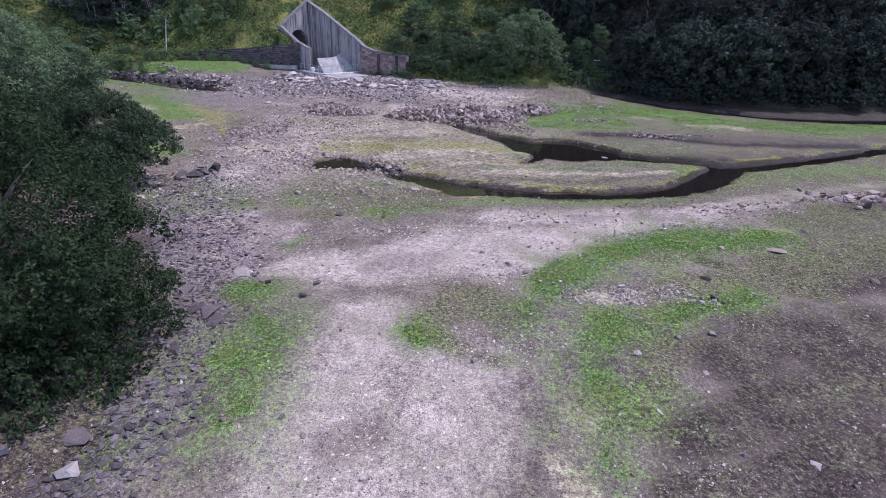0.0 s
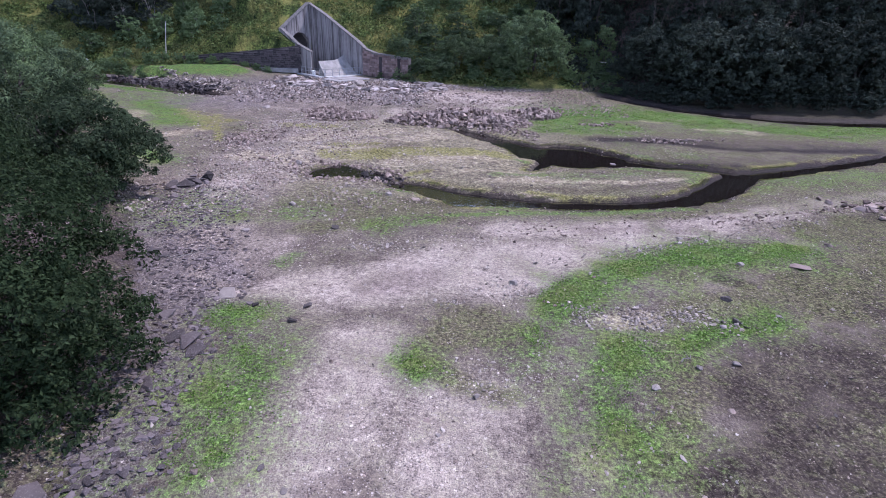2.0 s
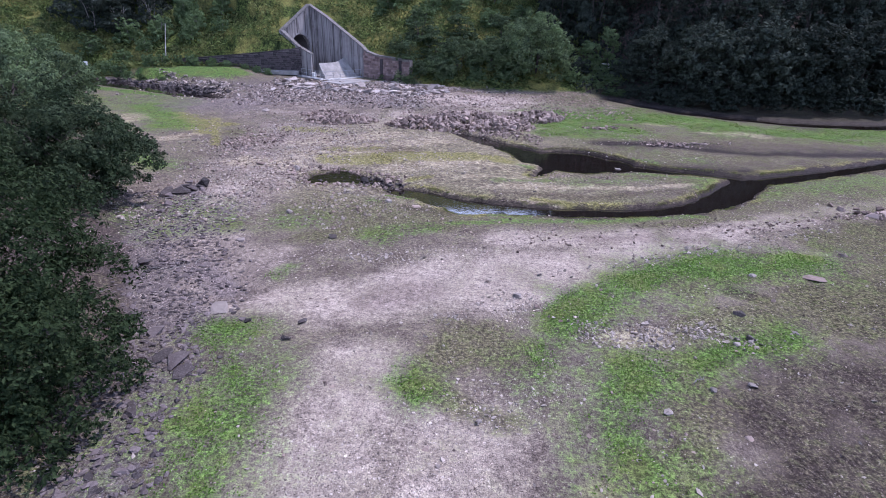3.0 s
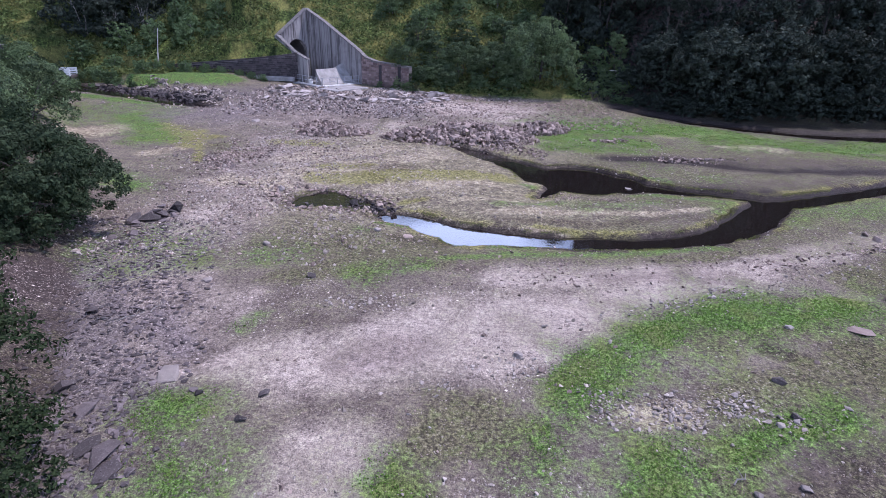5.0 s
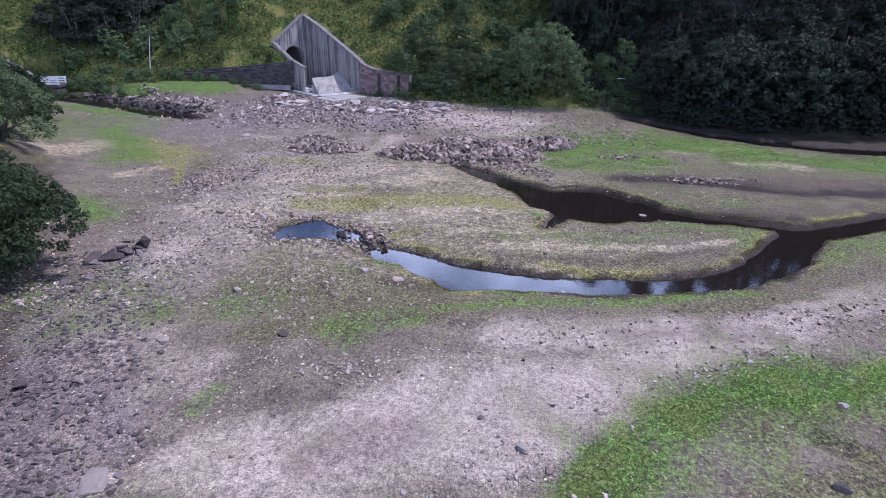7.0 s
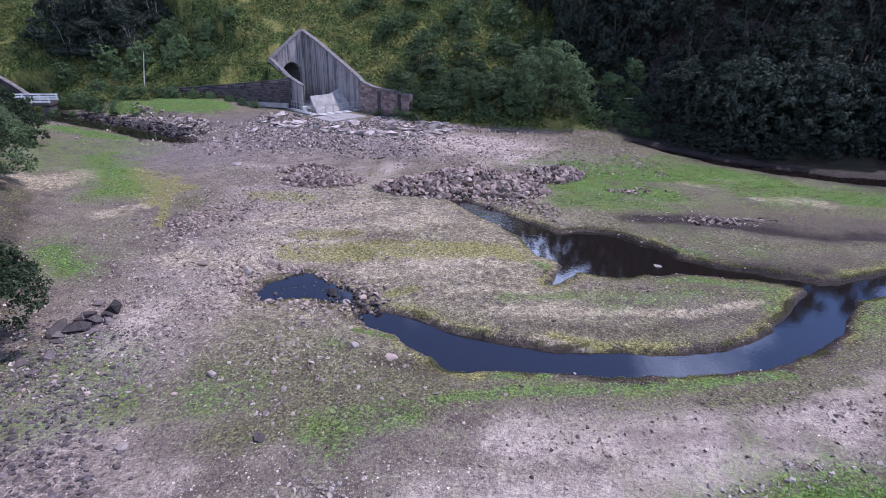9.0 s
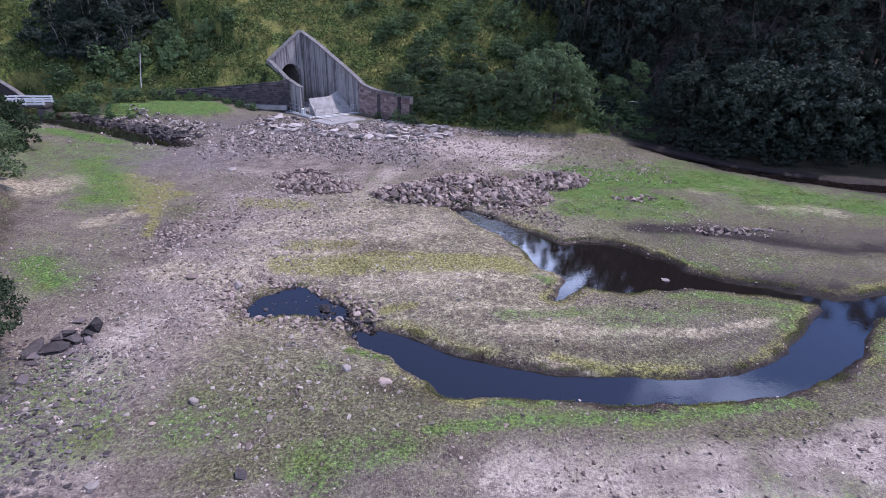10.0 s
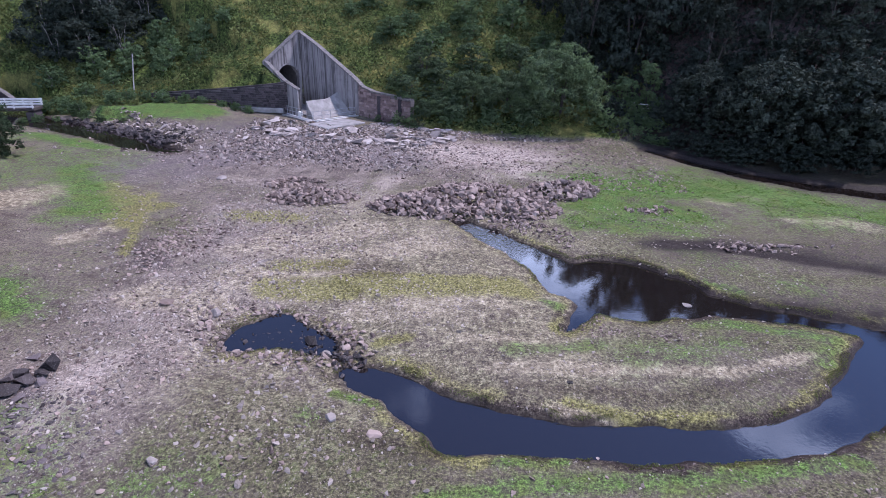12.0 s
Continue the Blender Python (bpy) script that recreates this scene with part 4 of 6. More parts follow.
def build_bridge():
    m = pose(-48.6, 77.4, 0, 0, 0, 14)
    base = thing("footbridge", m, "low bridge with white timber rails over the stream", "bridge")
    bm = bmesh.new()
    box(bm, -6, 1.2, 1.2, 12, 2.4, 0.35, None, 0.03)
    part("deck", bm, BARK, base, "dark timber deck")
    # low abutments, dark stone standing in for the shadow under the bridge
    for x in (-0.3, -11.5):
        bm = bmesh.new()
        box(bm, x - 0.3, 1.2, 0.3, 0.8, 2.2, 1.2, None, 0.05)
        part("abutment", bm, WALL_STONE, base)
    for y in (0.06, 2.34):
        for k in range(7):
            bm = bmesh.new()
            box(bm, -0.1 - 1.9 * k, y, 1.75, 0.12, 0.12, 1.0, None, 0.01)
            part("post", bm, WHITE_PAINT, base)
        for z in (1.55, 1.84, 2.13):
            bm = bmesh.new()
            box(bm, -5.9, y - 0.08, z, 12, 0.05, 0.19, None, 0.01)
            part("rail", bm, WHITE_PAINT, base)
    # curved stone parapet behind
    base2 = thing("bridge_parapet", pose(-56.6, 84.2, -0.3), "old stone bridge parapet with curved pale coping", "wall")
    pts = [(-9 + k, 5.2 - 0.098 * max(0, k - 1) ** 1.75) for k in range(10)]
    bm = bmesh.new()
    prism(bm, [(-9, 0.2), (0, 0.2), *pts[::-1]], 0.6, Matrix.Identity(4))
    part("body", bm, WALL_STONE, base2)
    for a, b in zip(pts, pts[1:]):
        bm = bmesh.new()
        coping(bm, [a, b], -0.1, 0.7, 0.12, Matrix.Identity(4))
        part("coping", bm, COPING, base2)


def build_fence():
    base = thing("fence", Matrix.Identity(4), "low timber fence with a pale top rail", "fence")
    pts = []
    y, level = 79.4, height(21.6, 79.4)
    for k in range(5):
        x = 21.6 + 1.3 * k
        near = np.linspace(y - 1.6, y + 1.6, 65)
        y = float(near[np.argmin(np.abs(land(np.full(65, x), near)[0] - level))])
        pts.append((x, y, height(x, y)))
        bm = bmesh.new()
        box(bm, x, y, pts[-1][2] + 0.45, 0.1, 0.1, 1.2, None, 0.01)
        part("post", bm, POLE_WOOD, base)
    for a, b in zip(pts, pts[1:]):
        for z in (0.5, 0.95):
            bm = bmesh.new()
            tube(bm, [(a[0], a[1] - 0.07, a[2] + z), (b[0], b[1] - 0.07, b[2] + z)], [0.05, 0.05], 6)
            part("rail", bm, WHITE_PAINT if z > 0.9 else POLE_WOOD, base)


build_fence()
build_outfall()
build_wing()
build_stone_wall()
build_pole()
build_bridge()

# ---- plants ----
def leaf_quads(centre, out, length, width, r, droop=0.35, face_out=0.9, single=False):
    """Folded four-sided leaves at the given places, facing roughly outwards."""
    n = len(centre)
    face = out * face_out + r.normal(0, 0.5, (n, 3)) + [0, 0, 0.35]
    face /= np.linalg.norm(face, axis=1, keepdims=True)
    axis = out * 0.6 + r.normal(0, 1.0, (n, 3)) - [0, 0, droop * 0.6]
    axis -= face * (axis * face).sum(1, keepdims=True)
    axis /= np.linalg.norm(axis, axis=1, keepdims=True) + 1e-9
    side = np.cross(face, axis)
    nor = face
    ln = (length * r.uniform(0.6, 1.4, n))[:, None]
    wd = (width * r.uniform(0.6, 1.4, n))[:, None]
    a = centre - axis * ln * 0.5
    b = centre + side * wd * 0.5 + nor * wd * 0.18
    c = centre + axis * ln * 0.5
    d = centre - side * wd * 0.5 + nor * wd * 0.18
    if single:
        v = np.stack([a, c + side * wd * 0.5, c - side * wd * 0.5], 1).reshape(-1, 3)
        return v, np.arange(3 * n).reshape(-1, 3)
    v = np.stack([a, b, c, d], 1).reshape(-1, 3)
    k = np.arange(n)[:, None] * 4
    f = np.stack([k + [0, 1, 2], k + [0, 2, 3]], 1).reshape(-1, 3)
    return v, f


def crown(seed, blobs, count, length, width, inner=0.33, clumps=16, low=-1.9, sub=(0.24, 0.44), single=False):
    """Leaves over a heap of rounded masses, with sprigs that stand out and gaps between."""
    r = np.random.default_rng(seed)
    subs = []
    for bx, by, bz, rx, ry, rz in blobs:
        for k in range(clumps):
            v = r.normal(0, 1, 3)
            v[2] = v[2] * 0.8 + 0.15
            v /= np.linalg.norm(v)
            q = r.uniform(0.62, 0.95)
            t = r.uniform(*sub)
            subs.append((bx + v[0] * rx * q, by + v[1] * ry * q, bz + v[2] * rz * q, rx * t, ry * t, rz * t * 0.85, v[0], v[1], v[2]))
    subs = np.array(subs)
    area = subs[:, 3] * subs[:, 5]
    groups = (count + 5) // 6
    pick = np.repeat(r.choice(len(subs), groups, p=area / area.sum()), 6)[:count]
    sprig = r.normal(0, 1, (groups, 3)) + 0.75 * subs[pick[::6], 6:9] + [0, 0, 0.25]
    sprig /= np.linalg.norm(sprig, axis=1, keepdims=True)
    base = np.repeat(sprig, 6, axis=0)[:count] + r.normal(0, 0.13, (count, 3))
    base /= np.linalg.norm(base, axis=1, keepdims=True)
    rad = r.uniform(0.75, 1.12, count)
    inside = r.random(count) < inner
    rad = np.where(inside, rad * r.uniform(0.3, 0.85, count), rad)
    c = subs[pick, :3] + base * rad[:, None] * subs[pick, 3:6]
    ok = c[:, 2] > low
    return leaf_quads(c[ok], base[ok], length, width, r, single=single)


def woody(seed, top, spread, stems, r0, start=0.0):
    """Stems that fork up into the crown."""
    r = random.Random(seed)
    bm = bmesh.new()
    for k in range(stems):
        a = start + 2 * math.pi * k / stems + r.uniform(-0.4, 0.4)
        p = Vector((0.25 * math.cos(a) * stems**0.5, 0.25 * math.sin(a) * stems**0.5, -0.3)) if stems > 1 else Vector((0, 0, -0.3))
        lean = spread * r.uniform(0.5, 1.0)
        pts = [p + Vector((math.cos(a) * lean * t * t + r.uniform(-0.1, 0.1), math.sin(a) * lean * t * t + r.uniform(-0.1, 0.1), top * t)) for t in (0, 0.25, 0.5, 0.75, 1.0)]
        tube(bm, pts, [r0, r0 * 0.8, r0 * 0.6, r0 * 0.4, r0 * 0.15], 6)
        for j in range(3):
            q = pts[1 + j]
            b = a + r.uniform(-1.6, 1.6)
            e = q + Vector((math.cos(b) * spread * 0.6, math.sin(b) * spread * 0.6, top * r.uniform(0.12, 0.3)))
            tube(bm, [q, q.lerp(e, 0.5) + Vector((0, 0, 0.1)), e], [r0 * 0.45, r0 * 0.3, r0 * 0.1], 5)
    return bm


def build_bush(x, y, blobs, count, length, width, mat, seed, label, group, name="bush", cat="bush"):
    z = height(x, y)
    base = thing(name, pose(x, y, z), label, cat, group)
    zs = max(b[2] for b in blobs)
    for k in range(5):
        part("stem", woody(seed + 40 * k, zs * 0.9, max(b[3] for b in blobs) * 0.8, 1, 0.11, 1.256 * k), BARK, base)
    v, f = crown(seed, blobs, count, length, width, 0.28, 40, -1.9, (0.17, 0.31), length > 0.13)
    ob = new("crown", raw_mesh("crown", v, f, mat))
    ob.parent = base
    return base


def build_near_bushes():
    g = "bushes along the bank"
    mass = [(0.3, 0, 2.6, 3.5, 3.3, 2.8), (-1.5, 1.5, 4.4, 3.2, 3.0, 2.4), (0.2, 2.2, 2.2, 3.0, 2.4, 2.3), (-0.6, -2.2, 2.0, 3.0, 1.8, 2.1), (-2.5, 3.5, 3.8, 3, 2.6, 2.5), (2.0, 1.6, 1.7, 2.2, 2.2, 1.9), (-3.4, 0, 4.2, 3.0, 3.4, 2.8), (2.0, -1.0, 1.5, 2.2, 2.0, 1.7), (1.0, -2.3, 1.1, 2.2, 1.6, 1.4), (0.0, 3.6, 2.0, 2.4, 2.2, 2.2), (1.6, -1.2, -0.2, 2.3, 1.8, 1.5), (0.2, -1.6, -0.1, 2.4, 1.5, 1.6)]
    skirt = [(2.2, 1.5, 0.0, 1.9, 2.2, 1.5), (-2.0, -2.0, 0.6, 2.4, 1.6, 1.8), (3.0, 0.0, -0.5, 1.4, 1.6, 1.3), (2.4, -1.3, -0.5, 1.5, 1.3, 1.3), (1.0, -2.3, -0.3, 1.7, 1.2, 1.4), (2.9, 1.5, -0.2, 1.4, 1.6, 1.5), (2.3, 0.2, 0.8, 1.7, 2.0, 1.5), (2.5, 2.8, 0.5, 1.5, 1.8, 1.5), (-0.8, -2.6, 0.2, 2.0, 1.2, 1.5), (3.6, 0.4, -0.7, 1.1, 1.4, 1.0), (3.1, -1.0, -0.9, 1.3, 1.2, 0.9), (1.8, -2.4, -0.8, 1.5, 1.0, 1.0), (3.4, 1.6, -0.5, 1.1, 1.3, 1.1)]
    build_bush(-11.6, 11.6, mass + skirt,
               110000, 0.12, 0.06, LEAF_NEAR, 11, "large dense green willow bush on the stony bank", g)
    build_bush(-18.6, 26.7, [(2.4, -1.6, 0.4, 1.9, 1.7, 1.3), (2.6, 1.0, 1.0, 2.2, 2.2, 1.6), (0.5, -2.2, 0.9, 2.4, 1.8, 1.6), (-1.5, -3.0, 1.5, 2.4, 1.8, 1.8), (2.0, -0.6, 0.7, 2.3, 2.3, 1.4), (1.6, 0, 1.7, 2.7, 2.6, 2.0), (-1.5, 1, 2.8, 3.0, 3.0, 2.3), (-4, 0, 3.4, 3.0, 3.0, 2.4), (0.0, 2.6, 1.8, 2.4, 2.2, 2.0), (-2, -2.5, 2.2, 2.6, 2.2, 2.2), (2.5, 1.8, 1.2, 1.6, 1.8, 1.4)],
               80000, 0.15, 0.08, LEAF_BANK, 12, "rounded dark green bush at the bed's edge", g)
    build_bush(-19.8, 20.8, [(0, 0, 2.6, 3.0, 3.2, 2.7), (-3, 1, 4.0, 3.0, 3.2, 3.0), (-1, -3.2, 3.5, 3.2, 2.8, 2.8), (-4.5, -3, 4.5, 3.2, 3.2, 3.2)],
               55000, 0.15, 0.08, LEAF_SHORE, 13, "tall bushy green willow on the bank", g)
    build_bush(-27.5, 37.0, [(0.5, 0, 2.2, 3.0, 3.2, 2.4), (-3, 2, 3.4, 3.4, 3.2, 2.8), (-2, -3.5, 3.0, 3.0, 3.0, 2.8), (-6, 0, 4.4, 3.2, 3.6, 3.0)],
               40000, 0.18, 0.09, LEAF_SHORE, 14, "mixed green bushes on the rising bank", g)
    build_bush(-31.5, 46.5, [(0.5, 0, 2.0, 3.2, 3.0, 2.6), (-3, 2, 3.0, 3.4, 3.2, 3.2), (-1, 2.6, 2.2, 2.6, 2.2, 2.4), (-5, -2, 4.0, 3.4, 3.4, 3.2)],
               30000, 0.20, 0.10, LEAF_SHORE, 15, "spreading green bush with pale leaf tips", g)
    build_bush(-39.6, 59.6, [(0.5, 0, 1.4, 2.6, 2.4, 2.0), (0.0, 0.3, 2.7, 2.1, 2.0, 1.5), (-2.4, 1.5, 2.6, 2.6, 2.4, 2.4), (2.1, -0.6, 0.7, 1.5, 1.4, 1.2)],
               18000, 0.22, 0.10, LEAF_BANK, 16, "low rounded dark bush near the stream", g)


def tree_meshes():
    """Trunk and crown meshes of each build, shared between alike trees."""
    r = random.Random(3)
    kinds = []
    for k in range(6):
        blobs = []
        H = (7.5, 9.0, 8.0, 10.5, 12.0, 7.0)[k]
        R = (4.2, 3.8, 4.8, 4.6, 5.0, 4.4)[k]
        for j in range(13):
            a, t = r.uniform(0, 6.28), r.uniform(0.12, 0.92)
            q = R * (1.0 - 0.75 * abs(t - 0.35)) * r.uniform(0.25, 0.72)
            s = R * r.uniform(0.30, 0.50)
            blobs.append((q * math.cos(a), q * math.sin(a), H * t, s, s, s * 0.85))
        for j in range(5):
            a = 1.26 * j
            blobs.append((R * 0.6 * math.cos(a), R * 0.6 * math.sin(a), 0.9, R * 0.42, R * 0.42, 1.7))
        v, f = crown(60 + k, blobs, (10800, 10000, 10800, 10000, 10800, 5000)[k], (0.30, 0.30, 0.30, 0.33, 0.35, 0.55)[k], (0.24, 0.24, 0.24, 0.26, 0.28, 0.42)[k], 0.3, 8, -0.8, (0.24, 0.44), True)
        bm = woody(70 + k, H * 0.8, R * 0.4, 3, 0.14)
        me = bpy.data.meshes.new("trunk")
        bm.to_mesh(me)
        bm.free()
        kinds.append((me, v, f))
    blobs = []
    for j in range(34):  # a full rounded dome
        a, e = 2.4 * j, math.asin(((j + 0.5) / 34) ** 0.9)
        q, s = r.uniform(0.66, 0.78), r.uniform(1.5, 2.1)
        blobs.append((6.2 * q * math.cos(a) * math.cos(e), 6.2 * q * math.sin(a) * math.cos(e), 1.0 + 8.8 * q * math.sin(e), s, s, s))
    v, f = crown(90, blobs, 18500, 0.34, 0.26, 0.22, 8, -0.8, (0.3, 0.5), True)
    kinds.append((kinds[0][0], v, f))
    v, f = crown(91, blobs, 46000, 0.24, 0.13, 0.2, 12, -0.8, (0.2, 0.42), True)  # the same in finer leaf
    kinds.append((kinds[0][0], v, f))
    return kinds


TREES = tree_meshes()
CROWNS = {}


def build_tree(x, y, kind, mat, bark, scale, label, group, name="tree", cat="tree", squash=1.0):
    trunk, v, f = TREES[kind]
    key = (kind, mat.name)
    if key not in CROWNS:
        CROWNS[key] = raw_mesh("crown", v, f, mat)
    tk = (kind, bark.name, "trunk")
    if tk not in CROWNS:
        me = trunk.copy()
        me.materials.clear()
        me.materials.append(bark)
        CROWNS[tk] = me
    base = thing(name, pose(x, y, height(x, y) - 0.05, 0, 0, (x * 57 + y * 31) % 360) @ Matrix.Diagonal((scale, scale, scale * squash, 1)), label, cat, group)
    for nm, me in (("trunk", CROWNS[tk]), ("crown", CROWNS[key])):
        ob = new(nm, me)
        ob.parent = base


def build_far_trees():  # the shore, the wood, the open slope
    shore, wood, slope = "bushes on the far shore", "dark trees on the hillside", "scrub on the open hill"
    for x, y, k, s, q in ((-1.0, 80.5, 0, 0.62, 0.8), (2.5, 80.5, 7, 0.62, 0.85), (7.0, 80.0, 7, 0.62, 0.86), (12.8, 79.2, 7, 0.92, 1.0), (10.0, 78.4, 6, 0.5, 0.85), (9.0, 84, 1, 0.7, 0.8), (3, 86, 0, 0.6, 0.7), (-3.2, 83.5, 2, 0.6, 0.8), (-4.6, 79.6, 0, 0.42, 0.8), (-2.6, 77.9, 6, 0.30, 0.8), (-0.2, 78.6, 6, 0.40, 0.8), (-6.2, 81.5, 2, 0.36, 0.8), (-5.6, 77.2, 2, 0.26, 0.8), (-8.4, 79.3, 0, 0.14, 0.8), (-4.0, 76.6, 0, 0.22, 0.7)):
        build_tree(x, y, k, LEAF_SHORE, BARK, s, "rounded green willow bush on the far shore", shore, "bush", "bush", q)
    build_tree(23.2, 79.2, 1, LEAF_MID, BARK, 0.55, "small light green tree on the far shore", shore)
    build_tree(20.3, 80.5, 0, LEAF_MID, BARK, 0.45, "low green shrub on the far shore", shore, "bush", "bush")
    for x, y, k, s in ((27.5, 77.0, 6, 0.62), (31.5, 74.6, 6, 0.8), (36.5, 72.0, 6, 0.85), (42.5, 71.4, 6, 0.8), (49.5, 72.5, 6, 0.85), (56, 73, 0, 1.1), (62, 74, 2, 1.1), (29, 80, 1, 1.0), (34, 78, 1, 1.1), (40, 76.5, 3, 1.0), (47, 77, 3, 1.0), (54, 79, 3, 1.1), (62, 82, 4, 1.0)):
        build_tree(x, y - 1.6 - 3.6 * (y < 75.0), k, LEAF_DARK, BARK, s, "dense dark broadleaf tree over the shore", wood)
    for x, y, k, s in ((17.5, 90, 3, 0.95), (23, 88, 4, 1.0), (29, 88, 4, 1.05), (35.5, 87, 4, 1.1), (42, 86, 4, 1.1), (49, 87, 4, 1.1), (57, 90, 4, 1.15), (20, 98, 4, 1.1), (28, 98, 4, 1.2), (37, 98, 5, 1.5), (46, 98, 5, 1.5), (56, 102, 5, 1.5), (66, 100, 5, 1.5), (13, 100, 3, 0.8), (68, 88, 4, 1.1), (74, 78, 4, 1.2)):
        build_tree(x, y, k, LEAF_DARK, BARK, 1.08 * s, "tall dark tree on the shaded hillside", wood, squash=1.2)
    for x, y, k, s in ((-53, 94, 4, 0.8), (-48.5, 94, 3, 0.85), (-44.5, 95, 4, 0.75), (-51, 100, 4, 0.85), (-45, 101, 3, 0.9), (-41, 98, 1, 0.7), (-50, 90.5, 1, 0.6), (-45.5, 89.8, 0, 0.6), (-41.2, 91, 1, 0.55)):
        build_tree(x - 3.6, y, k, LEAF_DARK, PALE_BARK, 1.12 * s, "dark tree with pale stems above the wall", wood)
    for x, y, k, s, q in ((-34.3, 92.5, 1, 0.42, 1.0), (-37.5, 90, 0, 0.4, 1.0), (-11.5, 97, 0, 0.45, 0.7), (-14, 95, 2, 0.35, 0.7), (-8, 92, 2, 0.5, 0.7), (-3, 90, 0, 0.55, 0.7), (-5, 99, 2, 0.5, 0.6), (2, 96, 0, 0.6, 0.7), (8, 95, 2, 0.6, 0.8), (-23, 104, 0, 0.45, 0.6), (-1, 106, 2, 0.6, 0.6), (6, 106, 2, 0.6, 0.6), (-12, 109, 0, 0.5, 0.6), (-44.0, 86.2, 0, 0.35, 0.8)):
        build_tree(x, y, 5, LEAF_MID, PALE_BARK, s, "scrubby green bush on the grassy slope", slope, "bush", "bush", q)
    for x, y, k, s, q in ((-46.5, 84.0, 2, 0.35, 0.8), (-42.2, 83.0, 0, 0.25, 0.8), (-48.5, 82.5, 0, 0.3, 0.8), (-35.5, 82.2, 2, 0.26, 0.9), (-33.0, 82.4, 0, 0.20, 0.9), (-26.5, 82.0, 2, 0.16, 0.9), (-25.0, 82.0, 0, 0.17, 0.8), (-44.5, 79.5, 2, 0.28, 0.9), (-40.5, 80.3, 0, 0.3, 0.8), (-46.8, 80.8, 0, 0.32, 0.9)):
        build_tree(x, y, 5, LEAF_MID, PALE_BARK, s, "scrubby green bush on the grassy slope", slope, "bush", "bush", q)
    for x, y, s, q in ((-37.8, 82.3, 0.24, 0.9), (-39.6, 81.8, 0.3, 0.8), (-30.8, 82.3, 0.17, 0.8), (-28.2, 82.1, 0.16, 0.7), (-49.5, 80.5, 0.3, 0.8), (-52, 86, 0.45, 0.8), (-47, 88, 0.5, 0.9), (-42.5, 88.5, 0.45, 1.0), (-37.8, 87.8, 0.4, 1.1), (-33.5, 88.8, 0.35, 0.9), (-30.5, 91.5, 0.3, 0.8), (-39.5, 92, 0.5, 1.1)):
        build_tree(x, y, 5, LEAF_MID, PALE_BARK, s, "low green shrub beside the stone wall", slope, "bush", "bush", q)
    for x, y, s, q in ((-16, 99, 0.55, 0.7), (-9.5, 90.5, 0.45, 0.7), (-6, 94.5, 0.6, 0.75), (-1.5, 93, 0.6, 0.8), (2.5, 91, 0.65, 0.8), (7, 90, 0.7, 0.8), (12, 92, 0.75, 0.8), (-9, 103, 0.6, 0.6), (-3, 101, 0.65, 0.7), (4, 101, 0.7, 0.7), (10, 101, 0.75, 0.8), (-19, 107, 0.6, 0.6), (0, 112, 0.8, 0.6), (9, 111, 0.8, 0.7), (-28, 101, 0.45, 0.6), (-8, 114, 0.7, 0.6)):
        build_tree(x, y, 5, LEAF_MID, BARK, s * 0.62, "spreading scrub bush on the steep slope", slope, "bush", "bush", q)
    for x, y, s in ((21.0, 75.6, 0.22), (22.4, 74.6, 0.24), (23.6, 73.6, 0.22), (20.2, 77.0, 0.26), (21.8, 77.0, 0.3), (23.0, 75.8, 0.3), (19.0, 77.4, 0.25)):
        build_tree(x, y, 5, LEAF_MID, BARK, s, "low leafy green scrub beside the shore path", shore, "bush", "bush", 0.6)
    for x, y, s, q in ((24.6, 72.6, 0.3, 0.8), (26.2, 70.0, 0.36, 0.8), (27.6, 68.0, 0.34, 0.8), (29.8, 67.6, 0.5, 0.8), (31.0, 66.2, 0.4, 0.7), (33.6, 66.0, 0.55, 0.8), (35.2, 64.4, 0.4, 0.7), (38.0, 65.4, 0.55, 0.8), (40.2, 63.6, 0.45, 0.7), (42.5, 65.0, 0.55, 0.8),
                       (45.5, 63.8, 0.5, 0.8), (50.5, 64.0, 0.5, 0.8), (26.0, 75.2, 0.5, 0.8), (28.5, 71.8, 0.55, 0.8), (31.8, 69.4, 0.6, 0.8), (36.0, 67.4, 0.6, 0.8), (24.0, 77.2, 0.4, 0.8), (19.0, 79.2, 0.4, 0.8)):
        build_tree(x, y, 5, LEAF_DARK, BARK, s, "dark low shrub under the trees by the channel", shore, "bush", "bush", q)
    for x, y, s, q in ((-47.9, 76.6, 0.2, 0.9), (-49.2, 76.0, 0.16, 0.8), (-45.8, 77.2, 0.17, 0.8), (-40.2, 76.3, 0.16, 0.8), (-42.8, 77.6, 0.2, 0.8), (-37.0, 75.6, 0.12, 0.7), (25.5, 76.2, 0.35, 0.8), (28.4, 66.6, 0.35, 0.7), (32.5, 64.4, 0.4, 0.7), (37.0, 63.2, 0.4, 0.7), (43, 62.6, 0.4, 0.7), (48, 62.6, 0.4, 0.7), (54, 64.0, 0.4, 0.7), (21.5, 78.2, 0.3, 0.8), (0.5, 78.2, 0.35, 0.7), (5.0, 77.6, 0.35, 0.7), (8.8, 77.4, 0.4, 0.7), (-2.2, 78.8, 0.3, 0.8), (17.8, 77.8, 0.35, 0.8)):
        build_tree(x, y, 5, LEAF_DARK if x > 24 else LEAF_MID, BARK, s, "low shrub at the edge of the shore", shore, "bush", "bush", q)


